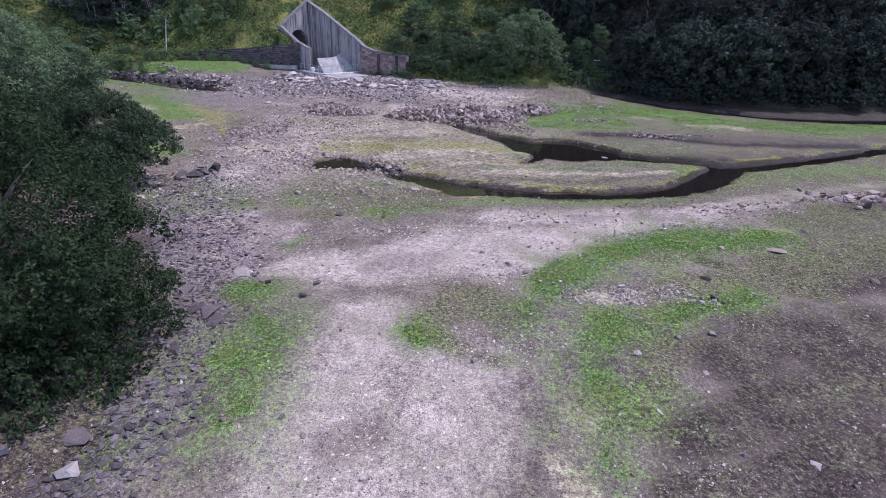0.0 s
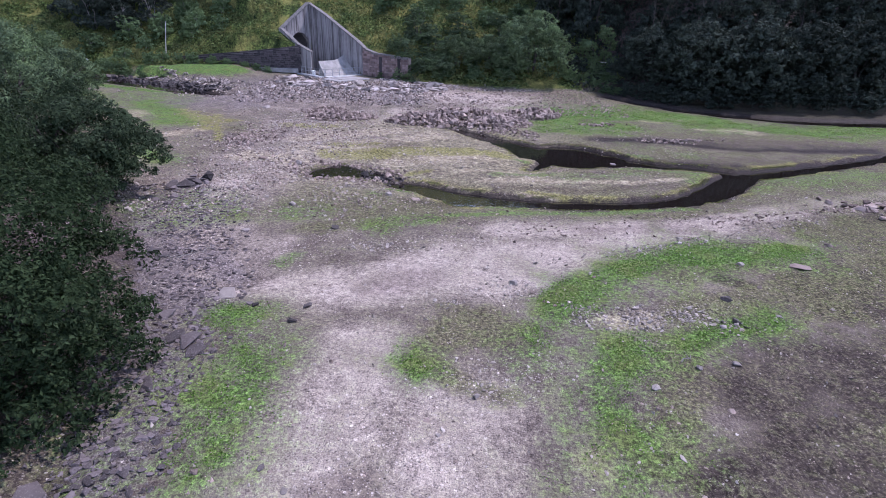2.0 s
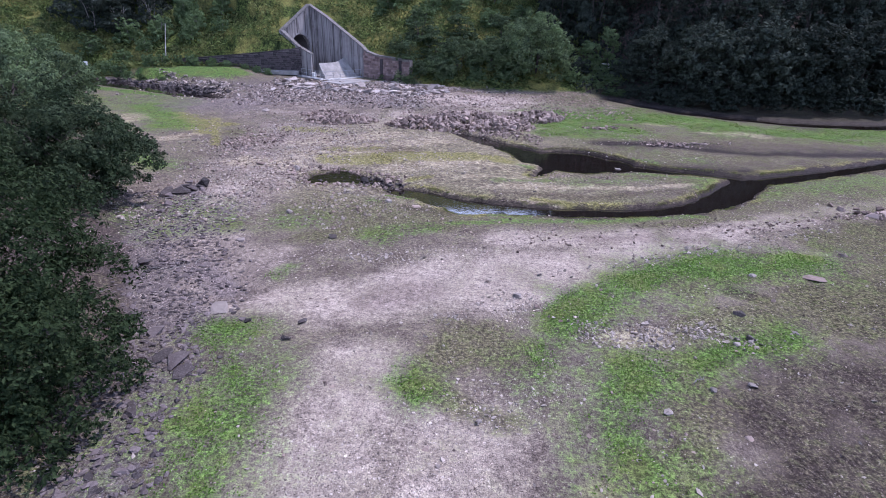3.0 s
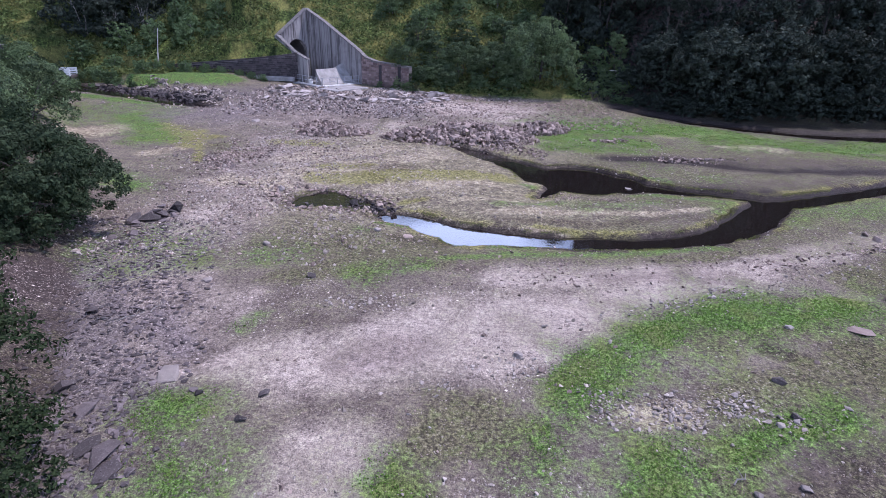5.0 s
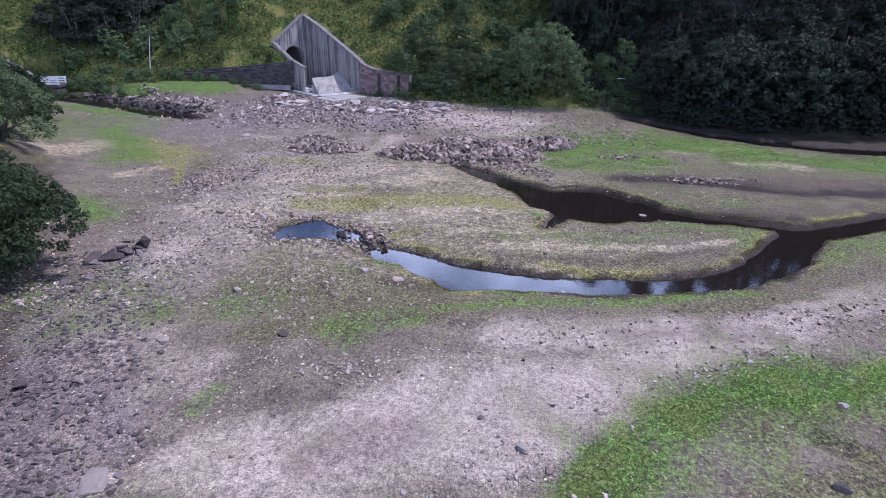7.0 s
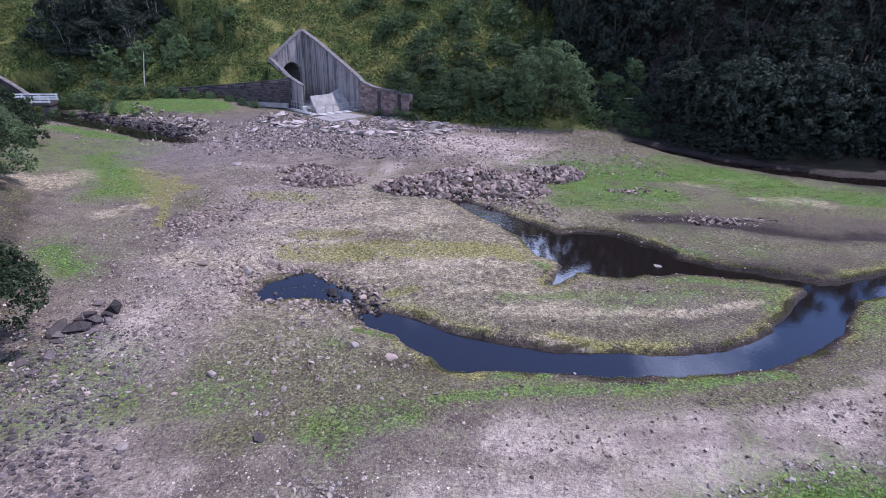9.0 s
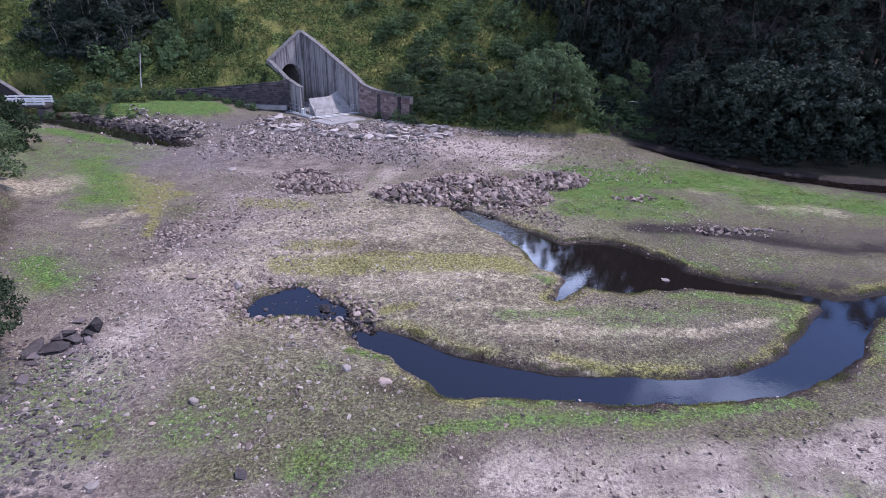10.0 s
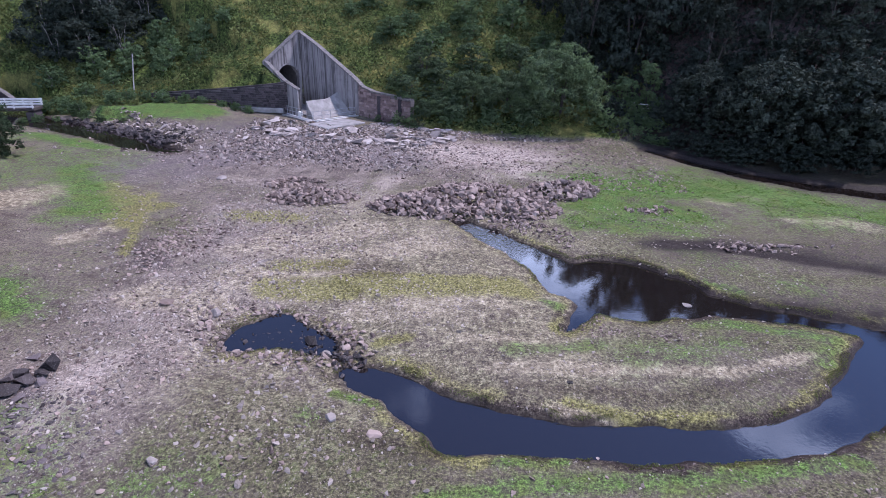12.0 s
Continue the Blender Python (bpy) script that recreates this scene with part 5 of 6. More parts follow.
def scatter_leaves(name, pts, mat, length, width, r, label, category, lift=0.1, single=False):
    n = len(pts)
    up = np.tile(np.array([[0, 0, 0.6]]), (n, 1)) + r.normal(0, 0.5, (n, 3)) * [1, 1, 0.3]
    v, f = leaf_quads(pts + [0, 0, lift], up, length, width, r, -1.2, 0.2, single)
    tagged(new(name, raw_mesh(name, v, f, mat)), label, category, kind="stuff")


def build_undergrowth():
    r = np.random.default_rng(31)
    x, y = r.uniform(-75, 75, 260000), r.uniform(68, 128, 260000)
    h, out, hilly = land(x, y)
    s = (x - AX) * DX + (y - AY) * DY
    w = (x - AX) * WX + (y - AY) * WY
    ok = (hilly > 0) & (x < 25) & (fbm(x * 0.25, y * 0.25, 3, 2) > 0.30) & ~((w > -1.0) & (w < 6) & (s > -1))
    x, y, h = x[ok][:100000], y[ok][:100000], h[ok][:100000]
    pts = np.stack([x, y, h + r.uniform(0, 0.45, len(x))], -1)
    scatter_leaves("bracken", pts, BRACKEN, 0.36, 0.24, r, "green and yellowing bracken over the hillside", "bracken", 0.1, True)
    x, y = r.uniform(18, 78, 60000), r.uniform(60, 112, 60000)
    h, out, hilly = land(x, y)
    ok = (y > shore_y(x) + 0.4) & (fbm(x * 0.3, y * 0.3, 3, 1) > 0.3)
    x, y, h = x[ok][:26000], y[ok][:26000], h[ok][:26000]
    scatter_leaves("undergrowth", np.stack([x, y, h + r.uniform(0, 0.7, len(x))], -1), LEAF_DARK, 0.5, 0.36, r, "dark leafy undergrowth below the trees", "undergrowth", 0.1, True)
    x, y = r.uniform(8, 46, 70000), r.uniform(44, 64, 70000)
    h, out, hilly = land(x, y)
    g = cover(x, y, out, hilly)[0]
    ok = (g > 0.5) & (fbm(x * 1.3, y * 1.3, 3, 0) + 0.5 * r.random(len(x)) > 0.72)
    x, y, h = x[ok][:9000], y[ok][:9000], h[ok][:9000]
    scatter_leaves("grass", np.stack([x, y, h], -1), TURF_DULL, 0.10, 0.08, r, "ragged green grass tufts on the far bed", "grass", 0.0, True)
    # short grass on the green parts of the bed
    x, y = np.concatenate([r.uniform(-9, 24, 260000), r.uniform(-40, 45, 90000)]), np.concatenate([r.uniform(6, 32, 260000), r.uniform(32, 82, 90000)])
    h, out, hilly = land(x, y)
    g = cover(x, y, out, hilly)[0]
    ok = (g + 0.8 * (fbm(x * 2.2, y * 2.2, 3, 3) - 0.5) > 0.42 + 0.5 * r.random(len(x))) & (out > 0.15) & ((y < 24) | (x < 1))
    x, y, h = x[ok], y[ok], h[ok]
    x, y, h = x[:70000], y[:70000], h[:70000]
    scatter_leaves("grass", np.stack([x, y, h], -1), TURF, 0.055, 0.03, r, "short bright green grass and weeds", "grass", 0.02)


def build_bank_fringe():
    """Tufts on the rims of the water courses."""
    r = np.random.default_rng(77)
    x, y = r.uniform(-10, 26, 420000), r.uniform(26.5, 47, 420000)
    h, out, hilly = land(x, y)
    ok = (out > 0.08) & (out < 0.36) & (fbm(x * 0.8, y * 0.8, 3, 1) > 0.5)
    x, y, h = x[ok][:16000], y[ok][:16000], h[ok][:16000]
    scatter_leaves("bank_grass", np.stack([x, y, h], -1), FRINGE, 0.06, 0.03, r, "short olive tufts on the water's rim", "grass", 0.015)


build_near_bushes()
build_bank_fringe()
build_far_trees()
build_undergrowth()

# ---- stones ----
def rock_shape(seed, flat=0.6, blunt=0.0, corners=10):
    """An angular broken stone about one across, as arrays."""
    r = random.Random(seed)
    bm = bmesh.new()
    for k in range(corners):
        v = Vector((r.gauss(0, 1), r.gauss(0, 1), r.gauss(0, 1))).normalized()
        v = Vector([math.copysign(abs(c) ** (0.75 - blunt * 0.0), c) for c in v]) * r.uniform(0.75 + blunt, 1.0)
        bm.verts.new((0.5 * v.x, 0.5 * v.y * r.uniform(0.8, 1.0), 0.5 * v.z * flat))
    bmesh.ops.convex_hull(bm, input=list(bm.verts))
    for v in [v for v in bm.verts if not v.link_faces]:
        bm.verts.remove(v)
    bmesh.ops.triangulate(bm, faces=list(bm.faces))
    bmesh.ops.recalc_face_normals(bm, faces=bm.faces)
    bm.verts.index_update()
    v = np.array([tuple(q.co) for q in bm.verts])
    f = np.array([[q.index for q in face.verts] for face in bm.faces])
    bm.free()
    return v, f


ROCKS = [rock_shape(200 + k, (0.8, 0.65, 0.5, 0.35)[k % 4]) for k in range(16)]
CHIPS = [rock_shape(400 + k, (0.9, 0.75, 0.6)[k % 3], 0.2, 9) for k in range(12)]
BOULDERS = [rock_shape(500 + k, (0.9, 0.75, 0.6, 0.5)[k % 4], 0.08, 17) for k in range(12)]


def heap(pts, sizes, r, shapes, tilt=0.35):
    """Many stones as one pair of arrays."""
    vs, fs, base = [], [], 0
    yaw = r.uniform(0, 6.28, len(pts))
    for k in range(len(pts)):
        v, f = shapes[int(r.integers(len(shapes)))]
        c, s = math.cos(yaw[k]), math.sin(yaw[k])
        q = v * sizes[k] * r.uniform(0.75, 1.25, 3)
        a, b = r.normal(0, tilt, 2)
        q = np.stack([q[:, 0], q[:, 1], q[:, 2] + a * q[:, 0] + b * q[:, 1]], -1)
        q = np.stack([q[:, 0] * c - q[:, 1] * s, q[:, 0] * s + q[:, 1] * c, q[:, 2]], -1) + pts[k]
        vs.append(q)
        fs.append(f + base)
        base += len(v)
    return np.concatenate(vs), np.concatenate(fs)


def shared_rocks(name, mat, shapes):
    return [raw_mesh(name, v, f, mat) for v, f in shapes]


def scatter(name, mat, x, y, sizes, shapes, r, label, sink=0.25, tilt=0.3):
    h = land(x, y)[0]
    pts = np.stack([x, y, h + sizes * (0.25 - sink)], -1)
    v, f = heap(pts, sizes, r, shapes, tilt)
    tagged(new(name, raw_mesh(name, v, f, mat)), label, "stones", kind="stuff")


def stone_bed(name, mat, x, y, sizes, shapes, r, label, most, near, tilt=0.25):
    """A spread of broken stone: the larger ones of the near stretch are parts, the rest one fill."""
    base = thing(name, Matrix.Identity(4), label, "stones")
    meshes = shared_rocks("stone", mat, shapes)
    h = land(x, y)[0]
    order = np.argsort(-(sizes * (y < near)))
    for k in order[:most]:
        ob = new("stone", meshes[int(r.integers(len(meshes)))])
        ob.parent = base
        ob.matrix_basis = Matrix.LocRotScale((x[k], y[k], h[k] + 0.1 * sizes[k]), Euler((*r.normal(0, tilt, 2), r.uniform(0, 6.28))), sizes[k] * Vector(r.uniform(0.75, 1.25, 3)))
    rest = order[most:]
    if not len(rest):
        return
    pts = np.stack([x, y, h + 0.08 * sizes], -1)
    v, f = heap(pts[rest], sizes[rest], r, shapes, tilt)
    ob = new("stone_fill", raw_mesh("stone_fill", v, f, mat))
    ob.parent = base
    ob["kind"] = "stuff"


def hill_free(x, y):
    return land(x, y)[2] < 1


def build_loose_stones():
    r = np.random.default_rng(41)
    # pebbles over the bare bed
    x, y = r.uniform(-9, 26, 16000), 5 + 30 * r.random(16000) ** 1.2
    h, out, hilly = land(x, y)
    keep = (fbm(x * 0.5, y * 0.5, 3, 1) + 0.25 * r.random(16000) > 0.54) & (out > 0.1) & (hilly < 1)
    x, y = x[keep], y[keep]
    sz = 0.035 + 0.07 * r.random(len(x)) ** 3 + 0.12 * (r.random(len(x)) > 0.985)
    half = r.random(len(x)) < 0.65
    scatter("pebbles", PALE_STONE, x[half], y[half], sz[half], CHIPS, r, "pale pebbles strewn over dry silt")
    scatter("pebbles", SANDSTONE, x[~half], y[~half], sz[~half] * 1.1, CHIPS, r, "brown pebbles strewn over dry silt")
    # farther bed, west of the pools
    x, y = r.normal(-10.5, 5, 18000), r.uniform(25, 56, 18000)
    h, out, hilly = land(x, y)
    keep = (fbm(x * 0.4, y * 0.4, 3, 2) + 0.3 * r.random(len(x)) > 0.5) & (out > 0.05) & (hilly < 1)
    x, y = x[keep], y[keep]
    sz = 0.05 + 0.19 * r.random(len(x)) ** 3
    half = r.random(len(x)) < 0.6
    scatter("pebbles", PALE_STONE, x[half], y[half], sz[half], CHIPS, r, "pale stones on the drained bed")
    scatter("pebbles", SANDSTONE, x[~half], y[~half], sz[~half], CHIPS, r, "brown stones on the drained bed")
    x, y = r.uniform(-3, 20, 2600), r.uniform(32, 52, 2600)
    h, out, hilly = land(x, y)
    keep = (out > 0.05) & (fbm(x * 0.5, y * 0.5, 3, 3) + 0.25 * r.random(len(x)) > 0.55)
    x, y = x[keep], y[keep]
    scatter("pebbles", PALE_STONE, x, y, 0.06 + 0.14 * r.random(len(x)) ** 3, ROCKS, r, "pale stones on the mossy spit")
    # slate along the bank
    y = 6 + 24 * r.random(8000)
    x = left_edge(y) - 0.8 + 2.9 * r.random(8000) ** 1.2 + 0.20 * (y - 6) * r.random(8000)
    ok = (cover(x, y, np.full(8000, 9.0), np.zeros(8000))[0] < 0.55) & ~((x < -7.6) & (y < 10.6) & (r.random(8000) < 0.85))
    x, y = x[ok], y[ok]
    sz = 0.04 + 0.22 * r.random(len(x)) ** 3.2
    stone_bed("slate_bed", SLATE, x, y, sz, ROCKS[2::4] + ROCKS[3::4], r, "grey slate chips lying below the bushy bank", 300, 22, 0.15)
    # stony ground before the outfall
    x, y = r.normal(-8.5, 9.5, 17000), 58 + 21 * r.beta(2.0, 1.5, 17000)
    h, out, hilly = land(x, y)
    s = (x - AX) * DX + (y - AY) * DY
    w = (x - AX) * WX + (y - AY) * WY
    keep = (out > 0.0) & (hilly < 1) & (x < 14) & ~((x < -23) & (y > 71.0)) & ((w > 6.5) | (s > 16.5)) & (y < 83) & (r.random(len(x)) < np.maximum(np.interp(x, [-8, 1], [1.0, 0.1]), 0.8 * (y > 73.0))) & (fbm(x * 0.3, y * 0.3, 3, 1) + 0.3 * r.random(len(x)) > 0.42)
    x, y = x[keep], y[keep]
    sz = 0.09 + 0.46 * r.random(len(x)) ** 3.2
    half = r.random(len(x)) < 0.6
    third = r.random(len(x)) < 0.22
    scatter("pale_rubble", PALE_STONE, x[third] + 0.3, y[third] + 0.2, sz[third] * 0.8, ROCKS, r, "pale broken rock among the boulders", 0.1, 0.4)
    stone_bed("boulder_field", RUBBLE, x[half], y[half], sz[half], ROCKS[1::4] + ROCKS[2::4] + ROCKS[3::4], r, "grey broken rock spread before the outfall", 300, 70, 0.45)
    stone_bed("boulder_field", SANDSTONE, x[~half], y[~half], sz[~half] * 0.9, ROCKS[2::4] + ROCKS[1::4], r, "pinkish broken rock spread before the outfall", 300, 70, 0.45)
    x, y = r.uniform(-21, 1, 420), r.uniform(68.5, 79.0, 420)
    s, w = (x - AX) * DX + (y - AY) * DY, (x - AX) * WX + (y - AY) * WY
    keep = ((w > 8.6) | (s > 16.5)) & (hill_free(x, y)) & (fbm(x * 0.25, y * 0.25, 3, 2) > 0.42)
    x, y = x[keep], y[keep]
    stone_bed("slab_field", SLAB_ROCK, x, y, 0.6 + 1.1 * r.random(len(x)) ** 2, ROCKS[3::4], r, "pale flat rock slabs below the outfall", 300, 90, 0.2)
    x, y = r.uniform(-4, 20, 6000), r.uniform(56, 77, 6000)
    keep = (land(x, y)[2] < 1) & (land(x, y)[1] > 0.3) & (fbm(x * 0.4, y * 0.4, 3, 1) + 0.3 * r.random(len(x)) > 0.52)
    scatter("gravel", SANDSTONE, x[keep], y[keep], 0.1 + 0.22 * r.random(int(keep.sum())) ** 2, CHIPS, r, "brown gravel spread below the far bushes")
    # tumbled dark rock beside the stream, its colour lowered further for the gully's shade
    t = r.random(900)
    x, y = -27 - 19 * t + r.normal(0, 1.0, 900), 65.4 + 9.0 * t + np.abs(r.normal(0.6, 0.9, 900)) + 1.4
    stone_bed("stream_rocks", DARK_ROCK, x, y, 0.3 + 0.7 * r.random(900) ** 2, ROCKS, r, "dark tumbled rocks, darkened further for the stream's shade", 250, 90, 0.35)
    t = r.random(420)
    x, y = -25.5 - 13 * t + r.normal(0, 0.7, 420), 68.6 + 6.2 * t + 3.6 * r.random(420)
    scatter("bank_rubble", RUBBLE, x, y, 0.2 + 0.5 * r.random(420) ** 2, ROCKS, r, "grey rubble between the lawn and the stream", 0.1)
    # stones round the small pond and the stream's mouth
    a, q = r.uniform(0, 6.28, 420), r.normal(1.0, 0.16, 420)
    x, y = -5.9 + 3.4 * q * np.cos(a), 34.1 + 1.7 * q * np.sin(a) - 0.22 * 3.4 * q * np.cos(a)
    scatter("pond_stones", SANDSTONE, x, y, 0.08 + 0.28 * r.random(420) ** 2, ROCKS, r, "brown stones round the small pond", 0.1)
    x, y = np.concatenate([r.normal(-6.3, 0.9, 46), r.normal(-4.2, 0.7, 70)]), np.concatenate([r.normal(34.2, 0.7, 46), r.normal(33.7, 0.45, 70)])
    big = 0.10 + 0.2 * r.random(116) ** 2
    v, f = heap(np.stack([x, y, np.maximum(land(x, y)[0], -0.05) + 0.02], -1), big, r, ROCKS)
    tagged(new("pond_stones", raw_mesh("pond_stones", v, f, DARK_ROCK)), "dark stones breaking the pond's surface", "stones", kind="stuff")
    x, y = r.normal(-3.4, 0.7, 110), r.normal(33.1, 0.35, 110)
    y = y - 0.55 * (x + 3.4)
    scatter("pond_stones", DARK_ROCK, x, y, 0.10 + 0.26 * r.random(110) ** 2, ROCKS, r, "dark wet stones damming the small pond", -0.1)
    x, y = r.normal(-14.7, 0.8, 420), r.normal(42.0, 1.9, 420)
    scatter("dark_stones", SANDSTONE, x, y, 0.08 + 0.25 * r.random(420) ** 2, ROCKS, r, "brown damp stones in a shallow hollow", 0.1)
    x, y = 3.5 + 5 * r.random(260), 45.5 + r.normal(0, 0.8, 260)
    y = y - 0.75 * (x - 5.5) + 1.8
    scatter("mouth_stones", SANDSTONE, x, y, 0.10 + 0.3 * r.random(260) ** 2, ROCKS, r, "brown stones at the stream's mouth", 0.1)


def build_stone_clusters():
    r = np.random.default_rng(47)
    near = [(6.4, 8.7, 0.8, 0.35, 80, 0.09), (5.0, 24.6, 5.0, 1.6, 260, 0.14), (13.0, 26.4, 4.0, 1.2, 190, 0.14), (5.4, 16.7, 0.7, 0.8, 150, 0.13), (7.0, 16.6, 0.6, 0.6, 170, 0.15), (8.6, 16.8, 1.0, 0.5, 150, 0.14), (9.9, 16.3, 0.6, 0.4, 40, 0.17), (2.9, 18.6, 1.1, 0.7, 90, 0.13), (0.6, 17.4, 0.5, 0.4, 30, 0.13), (-2.2, 22.2, 1.6, 0.5, 90, 0.16)]
    far = [(1.6, 13.2, 0.9, 1.0, 90, 0.12), (12.0, 23.6, 6.5, 0.5, 180, 0.17), (19.5, 27.6, 6.0, 0.6, 180, 0.2), (25.5, 29.0, 2.6, 1.4, 130, 0.5), (19.5, 45.3, 2.8, 0.5, 140, 0.35), (14.8, 51.3, 1.6, 0.6, 90, 0.35), (7.5, 35.5, 1.2, 0.8, 160, 0.14), (10.5, 35.0, 0.8, 0.4, 60, 0.14), (-8.5, 44.5, 4.5, 4.5, 420, 0.2), (-12.8, 43.5, 1.2, 3.0, 260, 0.22)]
    for cx, cy, rx, ry, n, big in near + far:
        x, y = r.normal(cx, rx * 0.6, n), r.normal(cy, ry * 0.6, n)
        if rx > 4 and ry < 1:
            y = y + 0.36 * (x - cx)
        ok = land(x, y)[1] > 0.02
        x, y = x[ok], y[ok]
        scatter("stone_cluster", PALE_STONE if y.mean() < 24 else SANDSTONE, x, y, big * (0.4 + 0.9 * r.random(len(x)) ** 2), ROCKS, r, "loose cluster of small broken stones", 0.1)


def build_rock_pile(name, outline, count, big, seed, label, most):
    """A long heap: the stones on top are parts, the rest one fill."""
    r = np.random.default_rng(seed)
    base = thing(name, Matrix.Identity(4), label, "rock pile")
    shapes = shared_rocks("stone", SANDSTONE, BOULDERS[:4] + ROCKS[:12])
    pts, sizes = [], []
    for cx, cy, rx, ry, hgt, turn, share in outline:
        n = int(count * share)
        a, q = r.uniform(0, 6.28, n), np.sqrt(r.random(n))
        u, v = q * np.cos(a), q * np.sin(a)
        c, s = math.cos(radians(turn)), math.sin(radians(turn))
        x, y = cx + u * rx * c - v * ry * s, cy + u * rx * s + v * ry * c
        z = land(x, y)[0] + hgt * np.clip(1 - q**2, 0, 1) * (0.8 + 0.4 * r.random(n))
        pts.append(np.stack([x, y, np.maximum(z, 0.02)], -1))
        sizes.append(big * (0.26 + 0.9 * r.random(n) ** 2.6))
    pts, sizes = np.concatenate(pts), np.concatenate(sizes)
    order = np.argsort(-sizes)
    for k in order[:most]:
        ob = new("stone", shapes[int(r.integers(16))])
        ob.parent = base
        ob.matrix_basis = Matrix.LocRotScale(pts[k], Euler(r.uniform(-0.6, 0.6, 3) + [0, 0, r.uniform(0, 6.28)]), sizes[k] * Vector(r.uniform(0.8, 1.25, 3)))
    rest = order[most:]
    if len(rest):
        v, f = heap(pts[rest], sizes[rest], r, ROCKS)
        ob = new("stone_fill", raw_mesh("stone_fill", v, f, SANDSTONE))
        ob.parent = base
        ob["kind"] = "stuff"


def build_single_rocks():
    pale, slate, red, dark = (shared_rocks("rock", m, k) for m, k in ((GREY_STONE, BOULDERS), (SLATE, ROCKS), (SANDSTONE, BOULDERS), (DARK_ROCK, ROCKS)))
    kinds = {"pale": (pale, "pale grey rock lying on the bed"), "slate": (slate, "flat grey slate slab on the bank"), "red": (red, "brown sandstone rock on the dry bed"), "dark": (dark, "dark angular rock on the dry bed")}
    kinds["brown"] = (shared_rocks("rock", BROWN_STONE, BOULDERS), "flat brown sandstone slab on the dry bed")
    # x, y, size, flatness, kind
    near = [(-4.1, 16.8, 0.42, 0.8, "slate"), (-5.8, 16.7, 0.34, 0.8, "dark"), (-4.3, 15.7, 0.36, 0.8, "dark"), (-6.9, 14.3, 1.1, 0.28, "slate"), (-6.5, 13.8, 0.8, 0.25, "slate"), (-7.0, 12.2, 0.55, 0.5, "slate"),
            (-8.3, 15.8, 0.8, 0.5, "slate"), (-9.4, 16.7, 0.7, 0.7, "dark"), (-7.6, 8.9, 0.8, 0.35, "slate"), (-7.2, 7.9, 0.55, 0.8, "pale"), (-8.6, 8.1, 0.5, 0.9, "slate"), (-4.7, 9.5, 0.22, 0.8, "red"),
            (-1.3, 8.0, 0.18, 0.7, "pale"), (-2.8, 9.2, 0.22, 0.6, "pale"), (-3.4, 9.7, 0.25, 0.7, "slate"), (-7.0, 17.5, 0.95, 0.2, "pale"), (-7.4, 14.5, 0.9, 0.25, "slate"), (-9.2, 19.9, 0.4, 0.6, "slate")]
    right = [(9.0, 14.1, 0.32, 0.9, "pale"), (6.15, 12.9, 0.32, 0.8, "pale"), (7.8, 13.9, 0.26, 0.9, "pale"), (10.6, 18.0, 0.5, 0.7, "dark"), (12.75, 21.1, 0.35, 0.8, "pale"), (15.2, 21.0, 1.1, 0.16, "brown"), (17.8, 23.2, 0.4, 0.7, "red"),
             (1.3, 12.5, 0.2, 0.8, "pale"), (0.3, 11.0, 0.16, 0.8, "pale"), (8.9, 8.9, 0.3, 0.5, "pale"), (10.5, 10.3, 0.18, 0.6, "pale"), (17.4, 18.2, 0.5, 0.6, "red"), (10.2, 16.5, 0.38, 0.8, "dark"), (3.1, 19.1, 0.38, 0.8, "pale"), (3.7, 18.4, 0.34, 0.6, "red"), (11.9, 16.9, 0.3, 0.5, "pale")]
    east = [(23.2, 28.6, 0.8, 0.7, "red"), (24.3, 29.2, 0.7, 0.8, "red"), (23.4, 27.2, 0.5, 0.7, "red"), (26.3, 29.9, 0.8, 0.7, "red"), (25.6, 28.3, 0.6, 0.7, "pale"), (27.2, 29.0, 0.7, 0.7, "red"), (28.4, 30.2, 0.8, 0.6, "red"), (12.6, 38.3, 0.55, 0.3, "pale")]
    mid = [(-4.5, 24.0, 0.55, 0.8, "dark"), (-9.1, 35.4, 0.75, 0.8, "pale"), (-2.5, 29.1, 0.5, 0.5, "pale"), (-1.0, 28.5, 0.55, 0.35, "red"), (-5.6, 29.4, 0.3, 0.7, "pale"), (-7.2, 26.9, 0.4, 0.6, "pale"), (-11.2, 20.8, 0.7, 0.8, "dark"),
           (-8.4, 23.4, 0.5, 0.4, "pale"), (-11.5, 36.0, 0.8, 0.4, "red"), (-17.0, 55.0, 0.9, 0.5, "pale"), (-4.4, 33.9, 0.75, 0.7, "dark"), (-3.6, 33.0, 0.5, 0.6, "pale"), (5.7, 31.5, 0.3, 0.7, "dark")]
    group_rows = [(-13.8, 29.6, 1.3, 0.75, "dark"), (-14.4, 29.4, 1.2, 0.8, "dark"), (-13.5, 30.2, 0.9, 0.7, "dark"), (-14.1, 29.0, 0.7, 0.6, "slate"), (-13.2, 30.7, 0.7, 0.7, "dark"), (-13.2, 31.1, 1.2, 0.85, "dark"), (-13.9, 30.6, 0.8, 0.9, "slate"), (-14.2, 30.4, 0.8, 0.5, "slate"), (-13.0, 29.3, 0.6, 0.7, "slate"), (-12.9, 30.2, 0.6, 0.8, "slate"), (-13.9, 28.6, 0.6, 0.4, "slate"),
                  (-13.5, 27.6, 0.8, 0.4, "slate"), (-14.3, 27.2, 0.7, 0.4, "slate"), (-13.4, 26.6, 0.7, 0.35, "slate"), (-14.2, 31.6, 0.7, 0.4, "slate")]
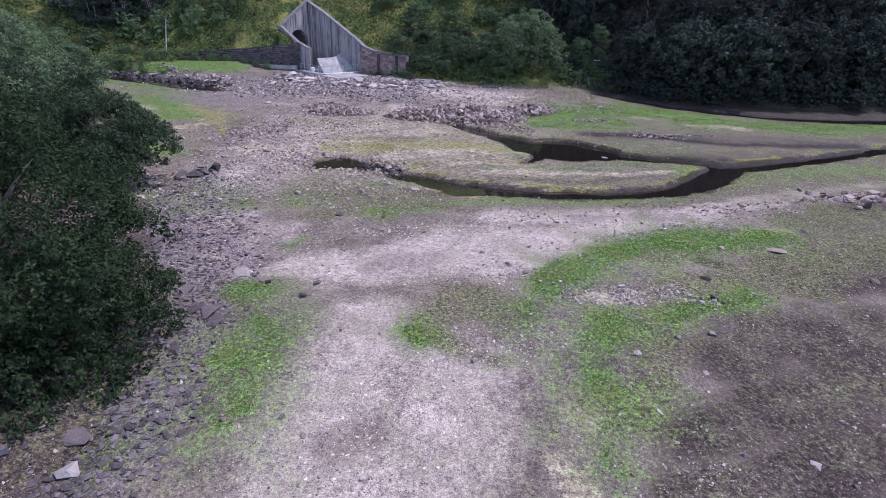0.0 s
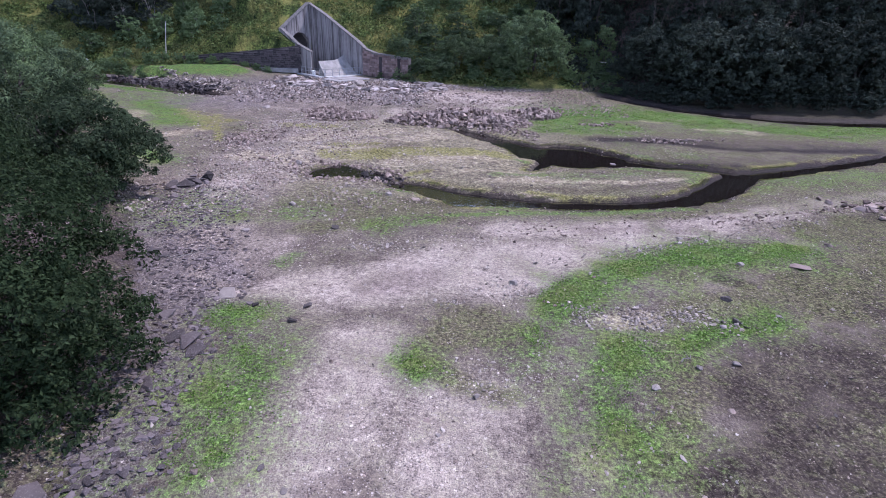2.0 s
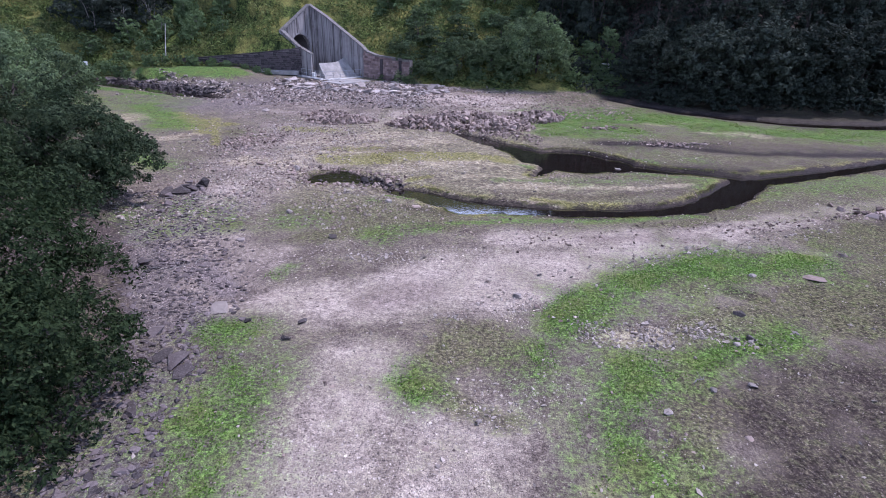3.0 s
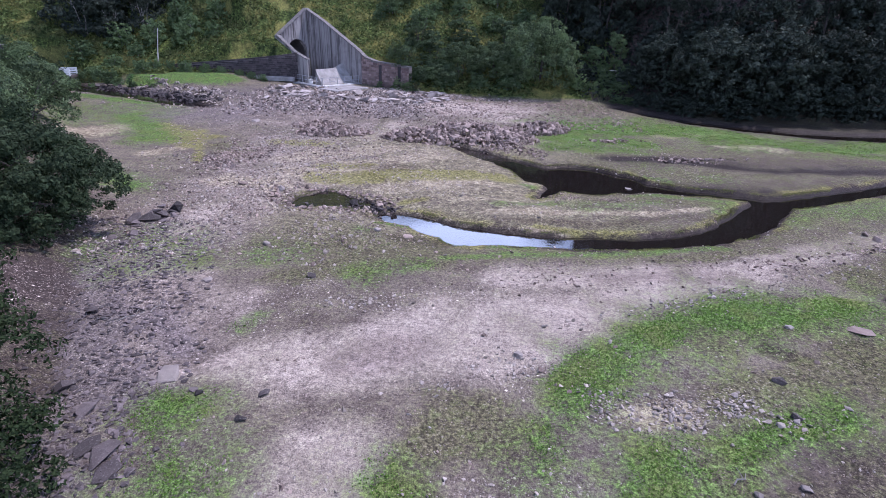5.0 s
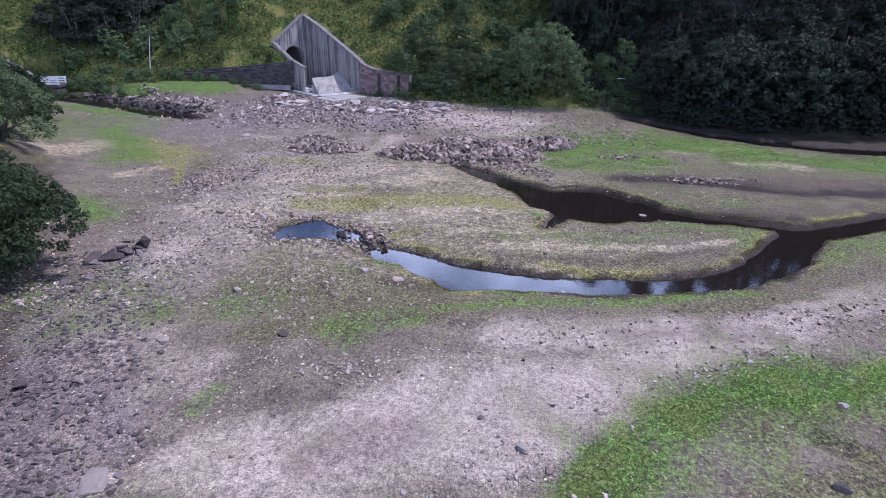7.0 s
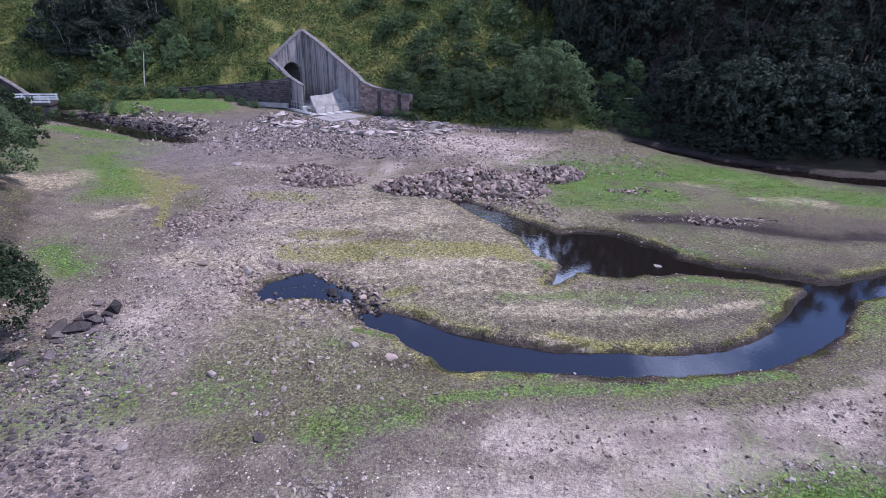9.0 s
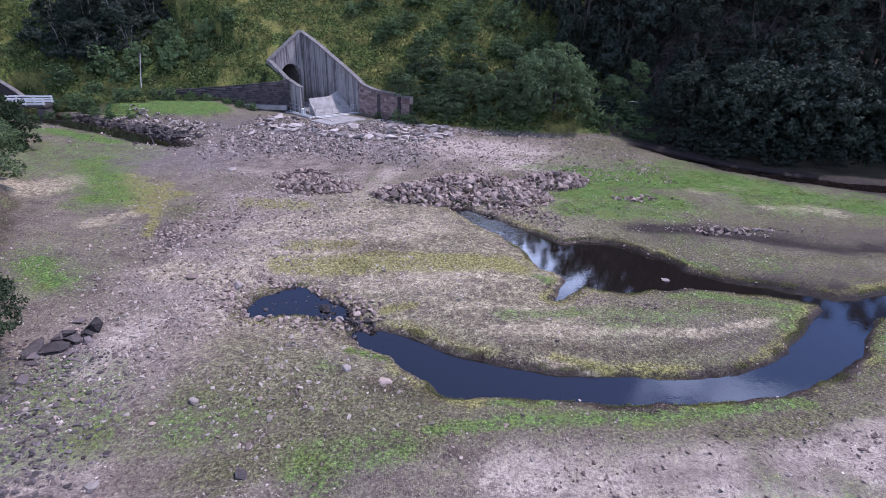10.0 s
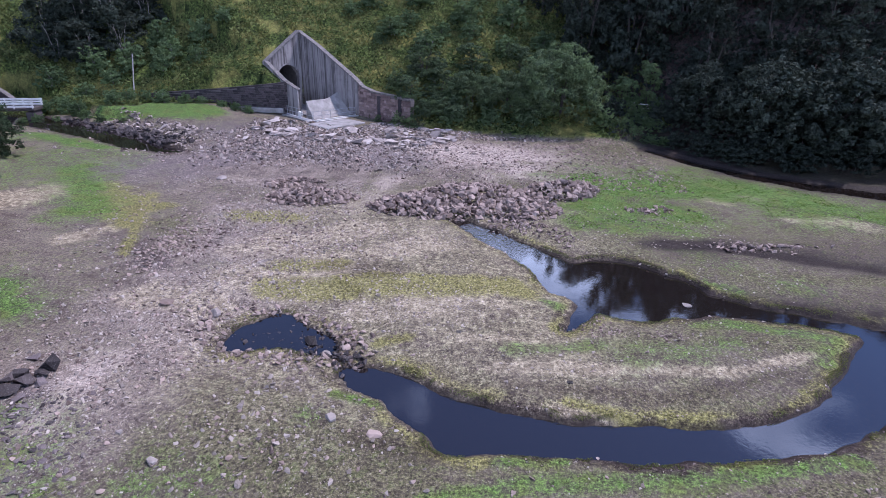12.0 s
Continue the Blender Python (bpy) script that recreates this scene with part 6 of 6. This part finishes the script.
    rows = near + right + east + mid + group_rows
    rnd = random.Random(8)
    for x, y, size, flat, kind in rows:
        meshes, label = kinds[kind]
        ob = new("rock", rnd.choice(meshes))
        z = max(height(x, y), 0.0)
        ob.matrix_world = Matrix.LocRotScale((x, y, z + 0.18 * size * flat), Euler((rnd.uniform(-0.12, 0.12), rnd.uniform(-0.12, 0.12), rnd.uniform(0, 6.28))), Vector((size, size * 0.85, size * flat)))
        tagged(ob, label, "rock", "rocks on the bed")


def build_driftwood():
    r = random.Random(21)
    for x, y, ln, turn in ((-9.7, 20.5, 0.9, 40), (-10.3, 20.2, 0.6, -20), (-9.2, 21.2, 0.7, 80), (-11.9, 26.2, 0.8, 15), (7.6, 14.3, 0.5, 30)):
        base = thing("driftwood", pose(x, y, height(x, y) + 0.03, 0, 0, turn), "thin bleached stick lying on the stones", "stick", "driftwood sticks")
        bm = bmesh.new()
        tube(bm, [(-ln / 2, 0, 0), (-ln / 6, 0.05, 0.04), (ln / 5, -0.03, 0.03), (ln / 2, 0.06, 0.06)], [0.022, 0.02, 0.015, 0.006], 5)
        part("stick", bm, PALE_BARK, base)
        bm = bmesh.new()
        tube(bm, [(ln / 8, -0.01, 0.03), (ln / 4, 0.15, 0.09), (ln / 3, 0.26, 0.1)], [0.012, 0.009, 0.004], 5)
        part("twig", bm, PALE_BARK, base)


build_driftwood()
build_loose_stones()
build_single_rocks()
build_stone_clusters()
build_rock_pile("rock_pile", [(-1.0, 50.0, 3.6, 2.0, 0.8, 0, 0.26), (2.6, 52.6, 5.0, 2.6, 0.9, 6, 0.34), (5.5, 50.3, 3.2, 2.3, 0.6, 10, 0.2), (9.2, 54.8, 3.6, 2.2, 0.6, 32, 0.2)], 2900, 0.66, 51, "long heap of broken brown sandstone by the stream", 300)
build_rock_pile("rock_pile", [(-9.0, 51.6, 3.4, 2.0, 0.5, -4, 0.65), (-11.0, 54.4, 2.4, 1.8, 0.3, 0, 0.35)], 1000, 0.6, 52, "low heap of broken grey-brown stone", 150)
